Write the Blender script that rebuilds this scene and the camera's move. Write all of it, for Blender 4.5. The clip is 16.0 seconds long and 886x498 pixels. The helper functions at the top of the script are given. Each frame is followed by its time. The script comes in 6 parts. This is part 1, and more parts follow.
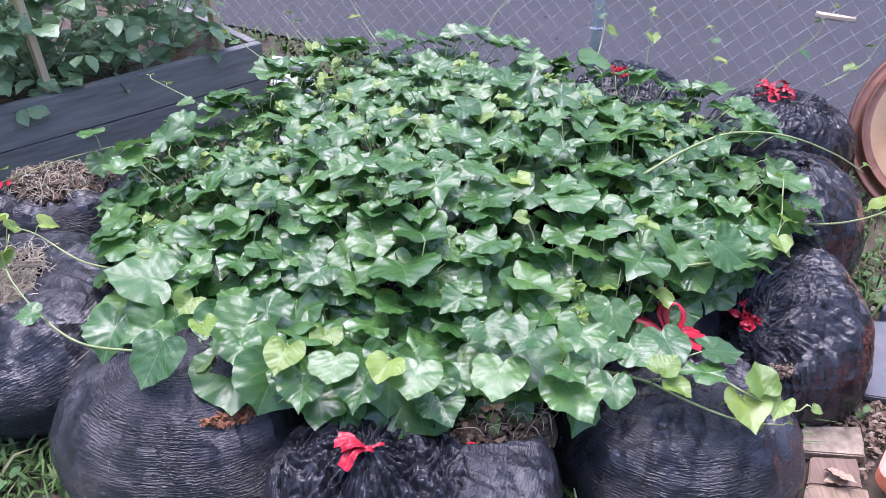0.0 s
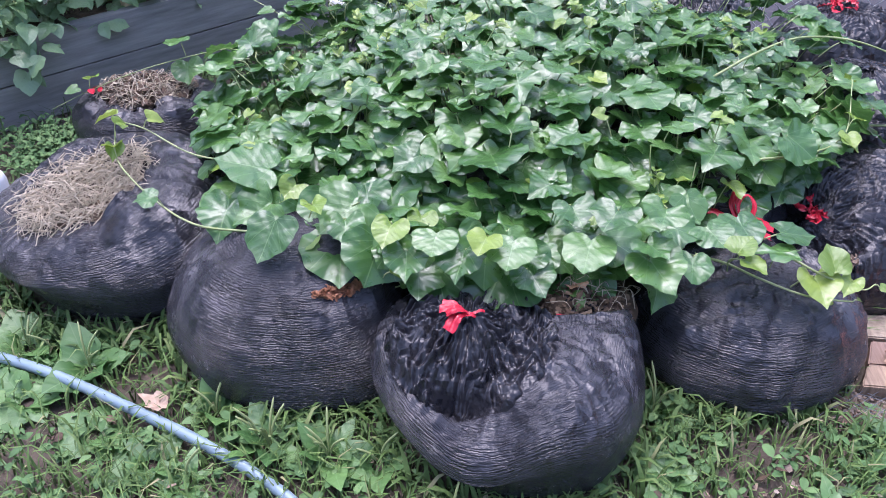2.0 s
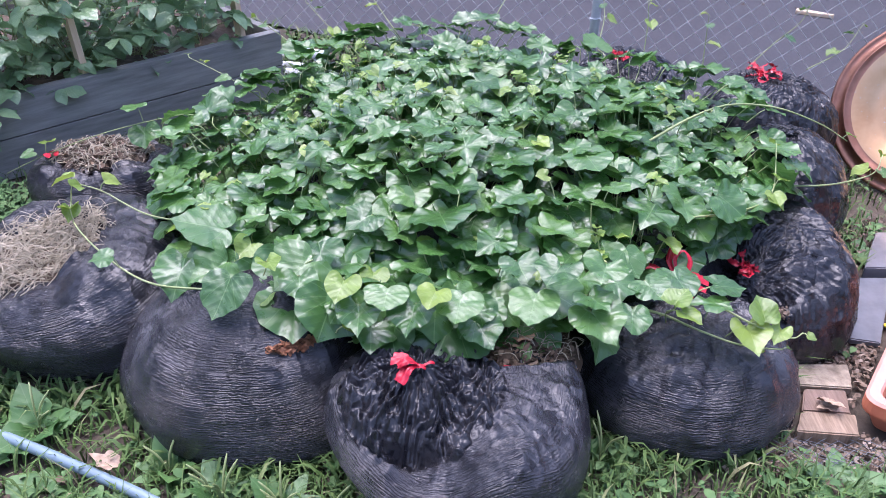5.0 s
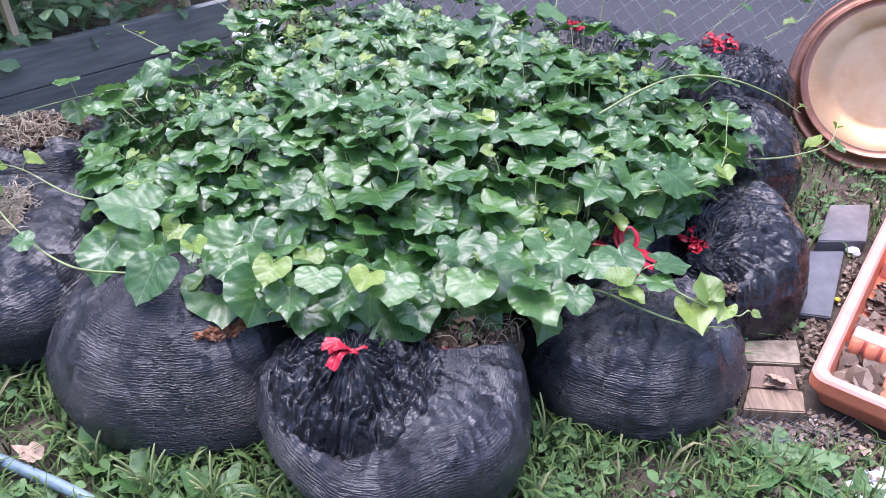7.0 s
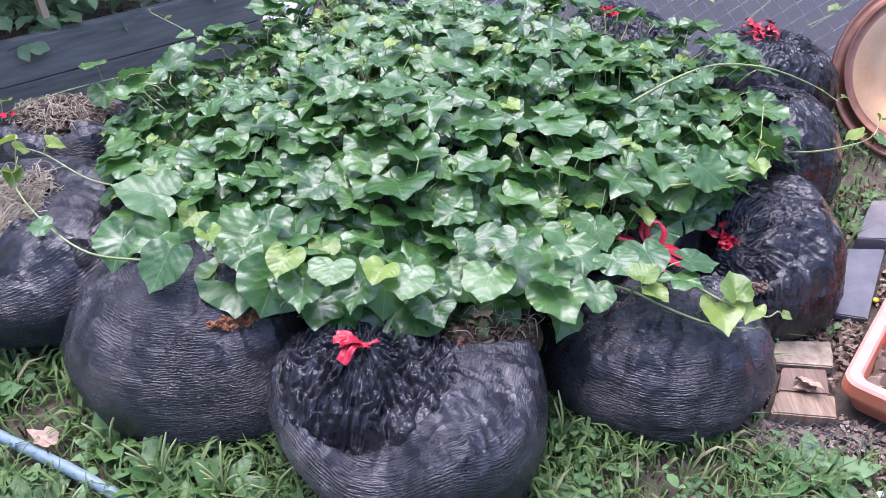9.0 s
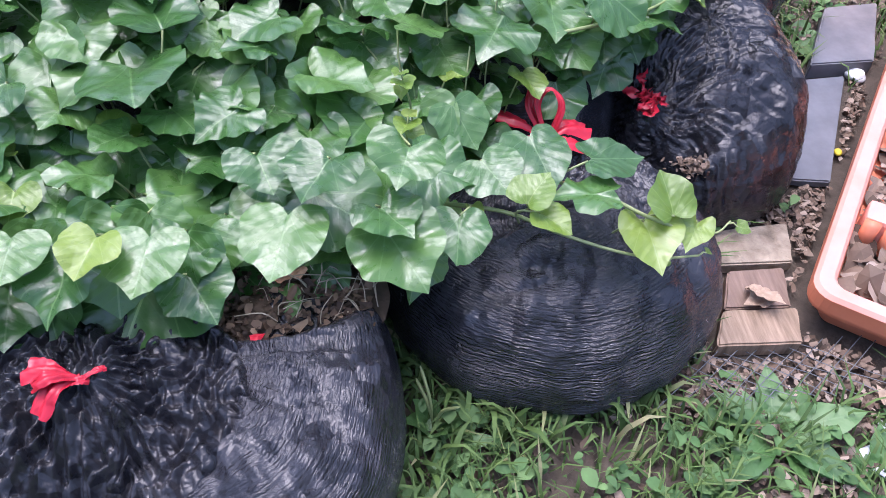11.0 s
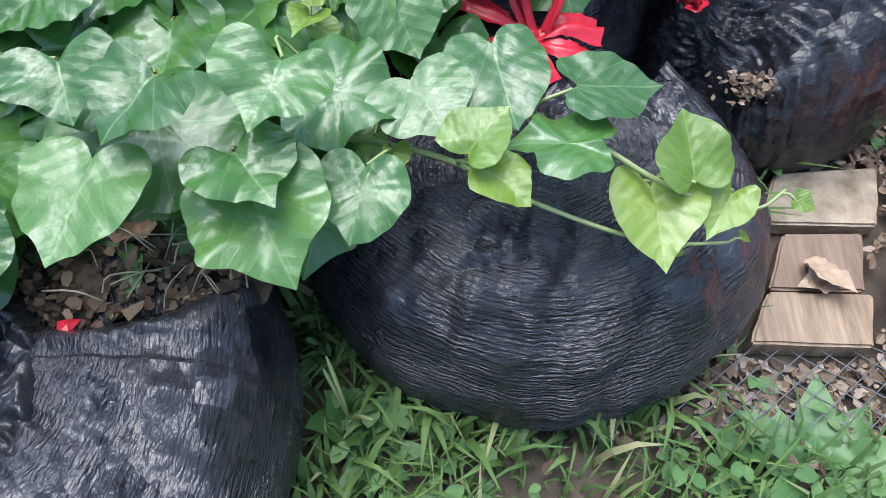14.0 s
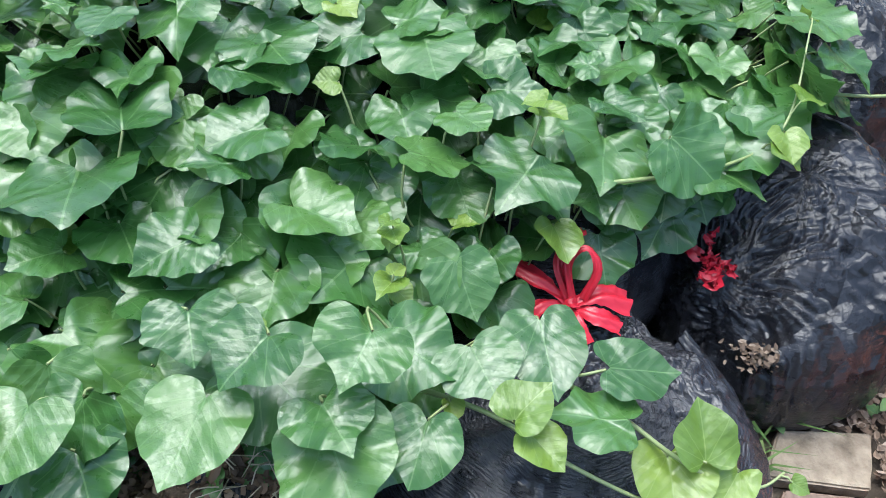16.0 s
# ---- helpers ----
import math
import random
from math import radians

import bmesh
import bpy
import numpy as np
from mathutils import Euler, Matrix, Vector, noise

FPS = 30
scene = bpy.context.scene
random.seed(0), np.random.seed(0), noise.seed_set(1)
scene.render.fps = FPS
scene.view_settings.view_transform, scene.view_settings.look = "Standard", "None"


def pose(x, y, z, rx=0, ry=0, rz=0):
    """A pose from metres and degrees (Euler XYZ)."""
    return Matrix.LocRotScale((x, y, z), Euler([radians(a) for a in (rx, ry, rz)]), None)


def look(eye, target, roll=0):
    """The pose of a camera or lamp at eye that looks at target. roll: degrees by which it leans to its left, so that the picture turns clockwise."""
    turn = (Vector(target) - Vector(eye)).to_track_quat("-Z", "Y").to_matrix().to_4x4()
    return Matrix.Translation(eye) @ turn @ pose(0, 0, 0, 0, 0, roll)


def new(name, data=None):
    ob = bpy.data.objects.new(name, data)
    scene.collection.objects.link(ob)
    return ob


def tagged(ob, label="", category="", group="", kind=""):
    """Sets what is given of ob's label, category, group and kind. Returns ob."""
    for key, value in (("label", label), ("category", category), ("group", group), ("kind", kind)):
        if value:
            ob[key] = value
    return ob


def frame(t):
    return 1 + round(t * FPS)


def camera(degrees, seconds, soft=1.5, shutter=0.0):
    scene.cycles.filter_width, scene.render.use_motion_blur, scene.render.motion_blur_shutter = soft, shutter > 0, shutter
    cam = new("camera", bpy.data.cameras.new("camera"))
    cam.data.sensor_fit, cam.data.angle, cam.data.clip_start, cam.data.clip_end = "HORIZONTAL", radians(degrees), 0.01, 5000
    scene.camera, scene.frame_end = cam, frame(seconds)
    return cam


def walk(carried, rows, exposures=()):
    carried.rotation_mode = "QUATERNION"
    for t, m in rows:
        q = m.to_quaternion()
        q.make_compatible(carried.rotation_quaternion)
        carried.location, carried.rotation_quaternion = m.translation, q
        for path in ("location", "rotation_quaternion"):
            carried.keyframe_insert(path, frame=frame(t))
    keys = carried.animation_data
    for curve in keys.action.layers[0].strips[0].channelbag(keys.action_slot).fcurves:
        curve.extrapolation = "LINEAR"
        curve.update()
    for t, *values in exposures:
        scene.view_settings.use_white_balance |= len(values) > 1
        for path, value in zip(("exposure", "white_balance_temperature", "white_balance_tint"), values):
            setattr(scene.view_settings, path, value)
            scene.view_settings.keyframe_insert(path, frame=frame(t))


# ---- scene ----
cam = camera(58.0, 16.0, 0.65)
PATH = [
    (0, (0.105, 0.049, 1.313), (0.043, 1.711, 0.201), 1.6),
    (0.5, (0.096, 0.046, 1.298), (0.044, 1.68, 0.146), 1.5),
    (1, (0.095, 0.042, 1.286), (0.017, 1.638, 0.084), 1.2),
    (1.5, (0.101, -0.008, 1.285), (-0.073, 1.54, 0.032), 0.5),
    (2, (-0.016, -0.11, 1.281), (-0.13, 1.464, 0.053), 0.7),
    (2.5, (-0.074, -0.184, 1.305), (-0.175, 1.452, 0.158), 0.5),
    (3, (-0.015, -0.184, 1.309), (-0.089, 1.51, 0.249), 1.7),
    (3.2, (0.013, -0.173, 1.315), (-0.042, 1.538, 0.282), 2.3),
    (5.3, (-0.007, -0.17, 1.298), (-0.01, 1.489, 0.181), 2.1),
    (5.5, (-0.01, -0.172, 1.296), (-0.004, 1.475, 0.162), 2.0),
    (6, (0.003, -0.171, 1.289), (0.041, 1.466, 0.14), 2.4),
    (6.5, (0.026, -0.154, 1.289), (0.079, 1.491, 0.152), 2.6),
    (7, (0.078, -0.114, 1.285), (0.126, 1.523, 0.137), 2.9),
    (7.5, (0.106, -0.096, 1.276), (0.087, 1.526, 0.105), 2.5),
    (8, (0.105, -0.09, 1.279), (0.054, 1.531, 0.108), 2.3),
    (8.5, (0.108, -0.083, 1.281), (0.051, 1.54, 0.114), 2.3),
    (9, (0.115, -0.073, 1.276), (0.073, 1.54, 0.094), 2.1),
    (9.5, (0.134, -0.007, 1.232), (0.132, 1.529, -0.048), 1.4),
    (10, (0.133, 0.18, 1.188), (0.259, 1.614, -0.2), 1.1),
    (10.2, (0.159, 0.257, 1.167), (0.342, 1.63, -0.274), 1.9),
    (12.3, (0.395, 0.677, 0.876), (0.476, 1.811, -0.77), 1.9),
    (12.5, (0.414, 0.698, 0.868), (0.443, 1.768, -0.822), -0.0),
    (13, (0.425, 0.724, 0.859), (0.387, 1.762, -0.85), -2.7),
    (13.5, (0.429, 0.739, 0.856), (0.398, 1.749, -0.87), -1.8),
    (14, (0.447, 0.752, 0.856), (0.434, 1.752, -0.877), -0.8),
    (14.5, (0.451, 0.752, 0.86), (0.442, 1.754, -0.871), -0.1),
    (15, (0.452, 0.751, 0.87), (0.428, 1.763, -0.855), -0.0),
    (15.5, (0.441, 0.753, 0.906), (0.417, 1.885, -0.742), 1.8),
    (16, (0.401, 0.759, 1.019), (0.344, 2.064, -0.496), 3.5),
]
walk(cam, [(t, look(eye, target, roll)) for t, eye, target, roll in PATH], [(0, 1.1, 5600, 28), (10.2, 1.06, 5600, 28), (12.3, 0.94, 5700, 14), (16, 0.96, 5700, 4)])

# ---- world and light ----
SUN_AZ, SUN_UP = radians(330), radians(76)
world = bpy.data.worlds.new("sky")
scene.world = world
world.use_nodes = True
wn = world.node_tree.nodes
sky = wn.new("ShaderNodeTexSky")
sky.sky_type = "NISHITA"
sky.sun_disc = False
sky.sun_elevation = SUN_UP
sky.sun_rotation = SUN_AZ
sky.air_density = 1.4
sky.dust_density = 5.0
sky.ozone_density = 1.5
world.node_tree.links.new(sky.outputs["Color"], wn["Background"].inputs["Color"])
wn["Background"].inputs["Strength"].default_value = 0.15
sun_data = bpy.data.lights.new("sun", "SUN")
sun_data.energy, sun_data.angle, sun_data.color = 1.6, radians(50), (1.0, 0.97, 0.93)
sun = new("sun", sun_data)
SUN_TO = Vector((math.sin(SUN_AZ) * math.cos(SUN_UP), math.cos(SUN_AZ) * math.cos(SUN_UP), math.sin(SUN_UP)))
sun.rotation_mode = "QUATERNION"
sun.rotation_quaternion = SUN_TO.to_track_quat("Z", "Y")
sun.location = (0, 0, 6)

# ---- small tools ----
rng = np.random.default_rng(7)


def hash3(i, j, k, seed):
    n = (i * 374761393 + j * 668265263 + k * 2147483647 + seed * 1274126177) & 0x7FFFFFFF
    n = ((n ^ (n >> 13)) * 1274126177) & 0x7FFFFFFF
    return ((n ^ (n >> 16)) & 0xFFFF) / 65535.0


def vnoise(x, y, z, seed=0):
    """Smooth value noise in -1..1 on arrays."""
    x, y, z = np.broadcast_arrays(np.asarray(x, float), np.asarray(y, float), np.asarray(z, float))
    i, j, k = (np.floor(a).astype(np.int64) for a in (x, y, z))
    fx, fy, fz = x - i, y - j, z - k
    fx, fy, fz = (f * f * (3 - 2 * f) for f in (fx, fy, fz))
    out = 0
    for a in (0, 1):
        for b in (0, 1):
            for c in (0, 1):
                wgt = (fx if a else 1 - fx) * (fy if b else 1 - fy) * (fz if c else 1 - fz)
                out = out + wgt * hash3(i + a, j + b, k + c, seed)
    return out * 2 - 1


def fbm(x, y, z, seed=0, octaves=3):
    out, amp = 0, 1.0
    for o in range(octaves):
        out = out + amp * vnoise(np.asarray(x) * 2 ** o, np.asarray(y) * 2 ** o, np.asarray(z) * 2 ** o, seed + o)
        amp *= 0.5
    return out


def ridge(x, y, z, seed=0, octaves=3):
    """Creases: sharp crests in 0..1."""
    out, amp, total = 0, 1.0, 0
    for o in range(octaves):
        n = vnoise(np.asarray(x) * 2 ** o, np.asarray(y) * 2 ** o, np.asarray(z) * 2 ** o, seed + 11 * o)
        out = out + amp * (1 - np.abs(n)) ** 2
        total += amp
        amp *= 0.55
    return out / total


def facets(x, y, z, seed, freq, count=6):
    """Crumpled film: flat facets that meet in sharp creases, 0 to 1."""
    r = np.random.default_rng(seed)
    total, weight = 0.0, 0.0
    warp = vnoise(x * freq * 0.5, y * freq * 0.5, z * freq * 0.5, seed)
    for i in range(count):
        d = r.normal(size=3)
        d /= np.linalg.norm(d)
        f = freq * 1.32 ** i
        p = (d[0] * x + d[1] * y + d[2] * z) * f + r.random() + 0.55 * warp
        total = total + np.abs(p - np.floor(p + 0.5)) * 2 / 1.32 ** i
        weight += 1 / 1.32 ** i
    return total / weight


def smooth(a, b, x):
    t = np.clip((np.asarray(x, float) - a) / (b - a), 0, 1)
    return t * t * (3 - 2 * t)


def mesh_of(name, verts, faces, material=None, smooth_faces=True, uv=None):
    me = bpy.data.meshes.new(name)
    me.from_pydata([tuple(map(float, v)) for v in verts], [], [tuple(map(int, f)) for f in faces])
    if uv is not None:
        layer = me.uv_layers.new(name="UVMap")
        loops = np.zeros(len(me.loops), dtype=np.int32)
        me.loops.foreach_get("vertex_index", loops)
        layer.data.foreach_set("uv", np.asarray(uv, float)[loops].ravel())
    me.polygons.foreach_set("use_smooth", [smooth_faces] * len(me.polygons))
    if material:
        me.materials.append(material)
    me.update()
    return me


def from_bm(name, bm, material=None, smooth_faces=False):
    me = bpy.data.meshes.new(name)
    bm.to_mesh(me)
    bm.free()
    me.polygons.foreach_set("use_smooth", [smooth_faces] * len(me.polygons))
    if material:
        me.materials.append(material)
    return me


def thing(name, x, y, z, label, category, group="", kind=""):
    ob = new(name)
    ob.location = (x, y, z)
    ob.empty_display_size = 0.05
    return tagged(ob, label, category, group, kind)


def part(name, me, parent, m=None, label="", kind=""):
    """A mesh under a thing or part; m: its pose in the parent's own space."""
    ob = new(name, me)
    ob.parent = parent
    if m is not None:
        ob.matrix_basis = m
    return tagged(ob, label, kind=kind)


def boxes(items, bevel=0.0):
    """A bmesh of boxes: (centre, size, turn about z in degrees)."""
    bm = bmesh.new()
    for c, s, turn in items:
        bmesh.ops.create_cube(bm, size=1, matrix=pose(*c, 0, 0, turn) @ Matrix.Diagonal((*s, 1)))
    if bevel:
        bmesh.ops.bevel(bm, geom=bm.edges[:], offset=bevel, segments=2, affect="EDGES", profile=0.6)
    return bm


def tube(points, radii, sides=6, close=True):
    """Verts and faces of a tube along points."""
    pts = np.asarray(points, float)
    radii = np.broadcast_to(radii, (len(pts),))
    tang = np.gradient(pts, axis=0)
    tang /= np.linalg.norm(tang, axis=1)[:, None] + 1e-9
    ref = np.array([0.31, 0.17, 0.93]) if abs(tang[0][2]) < 0.8 else np.array([0.9, 0.3, 0.1])
    verts, faces = [], []
    for p, t, r in zip(pts, tang, radii):
        a = np.cross(t, ref)
        a /= np.linalg.norm(a) + 1e-9
        b = np.cross(t, a)
        for s in range(sides):
            w = 2 * math.pi * s / sides
            verts.append(p + r * (math.cos(w) * a + math.sin(w) * b))
    for i in range(len(pts) - 1):
        for s in range(sides):
            n = (s + 1) % sides
            faces.append((i * sides + s, i * sides + n, (i + 1) * sides + n, (i + 1) * sides + s))
    if close:
        faces.append(tuple(range(sides))[::-1])
        faces.append(tuple((len(pts) - 1) * sides + s for s in range(sides)))
    return verts, faces


class Heap:
    """Gathers many small pieces into one mesh."""
    def __init__(self):
        self.v, self.f = [], []

    def add(self, verts, faces):
        n = len(self.v)
        self.v.extend(verts)
        self.f.extend([tuple(i + n for i in f) for f in faces])

    def mesh(self, name, material, smooth_faces=True):
        return mesh_of(name, self.v, self.f, material, smooth_faces)


def curve_through(points, n=24):
    """Catmull-Rom samples through points."""
    p = np.asarray(points, float)
    p = np.vstack([2 * p[0] - p[1], p, 2 * p[-1] - p[-2]])
    out = []
    for i in range(1, len(p) - 2):
        for t in np.linspace(0, 1, max(2, n // (len(p) - 3)), endpoint=False):
            a, b, c, d = p[i - 1], p[i], p[i + 1], p[i + 2]
            out.append(0.5 * (2 * b + (c - a) * t + (2 * a - 5 * b + 4 * c - d) * t * t + (3 * b - a - 3 * c + d) * t ** 3))
    out.append(p[-2])
    return np.array(out)


# ---- materials ----
class Nodes:
    def __init__(self, name):
        self.mat = bpy.data.materials.new(name)
        self.mat.use_nodes = True
        self.tree = self.mat.node_tree
        self.n = self.tree.nodes
        self.bsdf = self.n["Principled BSDF"]
        self.out = self.n["Material Output"]

    def add(self, kind, **values):
        node = self.n.new(kind)
        for k, v in values.items():
            setattr(node, k, v)
        return node

    def link(self, a, b):
        self.tree.links.new(a, b)

    def coord(self, which="Object", scale=(1, 1, 1)):
        tc = self.add("ShaderNodeTexCoord")
        mp = self.add("ShaderNodeMapping")
        mp.inputs["Scale"].default_value = scale
        self.link(tc.outputs[which], mp.inputs["Vector"])
        return mp.outputs["Vector"]

    def noise(self, vec, scale, detail=4, rough=0.55, distort=0.0):
        t = self.add("ShaderNodeTexNoise")
        t.inputs["Scale"].default_value = scale
        t.inputs["Detail"].default_value = detail
        t.inputs["Roughness"].default_value = rough
        t.inputs["Distortion"].default_value = distort
        self.link(vec, t.inputs["Vector"])
        return t.outputs["Fac"]

    def wave(self, vec, scale, distort=0.0, detail=2, dscale=1.0, direction="X"):
        t = self.add("ShaderNodeTexWave", wave_type="BANDS", bands_direction=direction)
        t.inputs["Scale"].default_value = scale
        t.inputs["Distortion"].default_value = distort
        t.inputs["Detail"].default_value = detail
        t.inputs["Detail Scale"].default_value = dscale
        self.link(vec, t.inputs["Vector"])
        return t.outputs["Fac"]

    def ramp(self, fac, stops):
        r = self.add("ShaderNodeValToRGB")
        e = r.color_ramp.elements
        while len(e) < len(stops):
            e.new(0.5)
        for el, (p, c) in zip(e, stops):
            el.position = p
            el.color = (*c, 1) if len(c) == 3 else c
        self.link(fac, r.inputs["Fac"])
        return r.outputs["Color"]

    def math(self, op, a, b=0.5, c=0.5):
        m = self.add("ShaderNodeMath", operation=op)
        for sock, v in zip(m.inputs, (a, b, c)):
            if isinstance(v, (int, float)):
                sock.default_value = v
            else:
                self.link(v, sock)
        return m.outputs[0]

    def mix(self, fac, a, b, blend="MIX"):
        m = self.add("ShaderNodeMixRGB", blend_type=blend)
        for sock, v in zip(m.inputs, (fac, a, b)):
            if isinstance(v, (int, float)):
                sock.default_value = v
            elif isinstance(v, tuple):
                sock.default_value = (*v, 1)
            else:
                self.link(v, sock)
        return m.outputs[0]

    def random(self):
        return self.add("ShaderNodeObjectInfo").outputs["Random"]

    def island(self):
        return self.add("ShaderNodeNewGeometry").outputs["Random Per Island"]

    def bump(self, height, strength, distance, prev=None):
        b = self.add("ShaderNodeBump")
        b.inputs["Strength"].default_value = strength
        b.inputs["Distance"].default_value = distance
        self.link(height, b.inputs["Height"])
        if prev is not None:
            self.link(prev, b.inputs["Normal"])
        return b.outputs["Normal"]

    def done(self, color=None, rough=None, normal=None, metal=None, spec=None, coat=None):
        for key, v in (("Base Color", color), ("Roughness", rough), ("Normal", normal), ("Metallic", metal), ("Specular IOR Level", spec), ("Coat Weight", coat)):
            if v is None:
                continue
            sock = self.bsdf.inputs[key]
            if isinstance(v, (int, float)):
                sock.default_value = v
            elif isinstance(v, tuple):
                sock.default_value = (*v, 1)
            else:
                self.link(v, sock)
        return self.mat

    def see_through(self, color, amount):
        """Lets some light pass through a thin leaf."""
        tr = self.add("ShaderNodeBsdfTranslucent")
        if isinstance(color, tuple):
            tr.inputs["Color"].default_value = (*color, 1)
        else:
            self.link(color, tr.inputs["Color"])
        mx = self.add("ShaderNodeMixShader")
        mx.inputs["Fac"].default_value = amount
        self.link(self.bsdf.outputs[0], mx.inputs[1])
        self.link(tr.outputs[0], mx.inputs[2])
        self.link(mx.outputs[0], self.out.inputs["Surface"])


def leaf_material(name, dark, mid, light, vein, rough=0.42, through_amount=0.22, wet=True):
    m = Nodes(name)
    uv = m.coord("UV")
    sep = m.add("ShaderNodeSeparateXYZ")
    m.link(uv, sep.inputs[0])
    x, y = sep.outputs["X"], sep.outputs["Y"]
    ax = m.math("ABSOLUTE", x)
    midrib = m.math("LESS_THAN", ax, 0.01)
    side = m.math("SUBTRACT", y, m.math("MULTIPLY", ax, 0.9))
    saw = m.math("PINGPONG", m.math("ADD", side, 0.03), 0.09)
    lateral = m.math("LESS_THAN", saw, 0.009)
    # three side veins a side that fan out from the stalk joint
    rad = m.math("SQRT", m.math("ADD", m.math("MULTIPLY", x, x), m.math("MULTIPLY", y, y)))
    way = m.math("ARCTAN2", ax, y)
    fan = None
    for a0 in (0.55, 1.05, 1.75):
        line = m.math("LESS_THAN", m.math("MULTIPLY", rad, m.math("ABSOLUTE", m.math("SUBTRACT", way, a0))), 0.007)
        fan = line if fan is None else m.math("MAXIMUM", fan, line)
    veins = m.math("MAXIMUM", m.math("MAXIMUM", m.math("MULTIPLY", midrib, 0.9), m.math("MULTIPLY", fan, 0.6)), m.math("MULTIPLY", lateral, 0.12))
    obj = m.coord("Object")
    rnd = m.random()
    shift = m.add("ShaderNodeVectorMath", operation="ADD")
    m.link(obj, shift.inputs[0])
    comb = m.add("ShaderNodeCombineXYZ")
    m.link(m.math("MULTIPLY", rnd, 31.0), comb.inputs[0])
    m.link(comb.outputs[0], shift.inputs[1])
    base = m.ramp(rnd, [(0.0, dark), (0.45, mid), (1.0, light)])
    blotch = m.noise(shift.outputs[0], 3.0, 3)
    base = m.mix(m.math("MULTIPLY", blotch, 0.2), base, light)
    base = m.mix(m.math("MULTIPLY", veins, 0.58), base, vein)
    fine = m.noise(shift.outputs[0], 22.0, 3)
    # small insect marks on some leaves
    marks = m.ramp(m.noise(shift.outputs[0], 9.0, 2, 0.4), [(0.0, (0, 0, 0)), (0.70, (0, 0, 0)), (0.73, (1, 1, 1))])
    base = m.mix(m.math("MULTIPLY", marks, 0.35), base, tuple(0.6 * c for c in dark))
    height = m.math("ADD", m.math("SUBTRACT", m.math("MULTIPLY", fine, 0.12), m.math("MULTIPLY", veins, 0.5)), m.math("MULTIPLY", saw, 1.3))
    puff = m.noise(shift.outputs[0], 3.6, 2, 0.4)
    nrm = m.bump(m.math("ADD", m.math("MULTIPLY", height, 0.3), m.math("MULTIPLY", puff, 0.22)), 0.3, 0.04)
    rgh = m.ramp(m.noise(shift.outputs[0], 5.0, 4, 0.6), [(0.3, (rough + 0.06,) * 3), (0.6, (rough,) * 3), (0.72, (rough - (0.1 if wet else 0.02),) * 3)])
    # water lies in patches and drops
    film = m.ramp(m.math("ADD", m.math("MULTIPLY", m.noise(shift.outputs[0], 2.2, 3, 0.6, 0.6), 0.5), m.math("MULTIPLY", m.noise(shift.outputs[0], 20.0, 4, 0.65), 0.5)), [(0.49, (0.04,) * 3), (0.55, (0.8 if wet else 0.12,) * 3)])
    m.done(base, rgh, nrm, spec=0.75, coat=film)
    m.bsdf.inputs["Coat Roughness"].default_value = 0.2
    drops = m.ramp(m.noise(shift.outputs[0], 24.0, 2, 0.5), [(0.6, (0, 0, 0)), (0.72, (1, 1, 1))])
    m.link(m.bump(m.math("ADD", m.math("MULTIPLY", drops, 0.4), m.math("MULTIPLY", puff, 0.2)), 0.4, 0.04), m.bsdf.inputs["Coat Normal"])
    m.see_through(m.mix(0.5, base, light), through_amount)
    return m.mat


M_LEAF = leaf_material("sweet_potato_leaf_green", (0.038, 0.118, 0.025), (0.062, 0.168, 0.036), (0.108, 0.228, 0.051), (0.21, 0.36, 0.13), 0.3, 0.28)
M_YOUNG = leaf_material("young_leaf_lime", (0.12, 0.23, 0.028), (0.2, 0.32, 0.04), (0.29, 0.4, 0.06), (0.36, 0.48, 0.14), 0.4, 0.35)
M_BEAN = leaf_material("bean_leaf_green", (0.16, 0.28, 0.13), (0.22, 0.36, 0.17), (0.29, 0.43, 0.22), (0.27, 0.38, 0.2), 0.36, 0.3, True)
M_PLANTAIN = leaf_material("plantain_leaf_green", (0.06, 0.15, 0.04), (0.09, 0.2, 0.05), (0.13, 0.26, 0.07), (0.16, 0.3, 0.1), 0.45, 0.25, False)


def stem_material():
    m = Nodes("vine_stem")
    o = m.coord("Object")
    c = m.ramp(m.noise(o, 9, 3), [(0.3, (0.22, 0.28, 0.1)), (0.7, (0.38, 0.43, 0.2))])
    return m.done(c, 0.45)


M_STEM = stem_material()


def plain(name, a, b, scale, rough=0.6, bump=0.3, dist=0.002, metal=0.0, which="Object", stretch=(1, 1, 1), spec=0.5):
    m = Nodes(name)
    o = m.coord(which, stretch)
    n = m.noise(o, scale, 6, 0.6)
    big = m.noise(o, scale * 0.13, 3)
    c = m.ramp(m.math("ADD", m.math("MULTIPLY", n, 0.65), m.math("MULTIPLY", big, 0.35)), [(0.3, a), (0.7, b)])
    r = m.ramp(n, [(0.2, (min(1, rough + 0.1),) * 3), (0.8, (max(0.05, rough - 0.12),) * 3)])
    return m.done(c, r, m.bump(n, bump, dist), metal, spec)


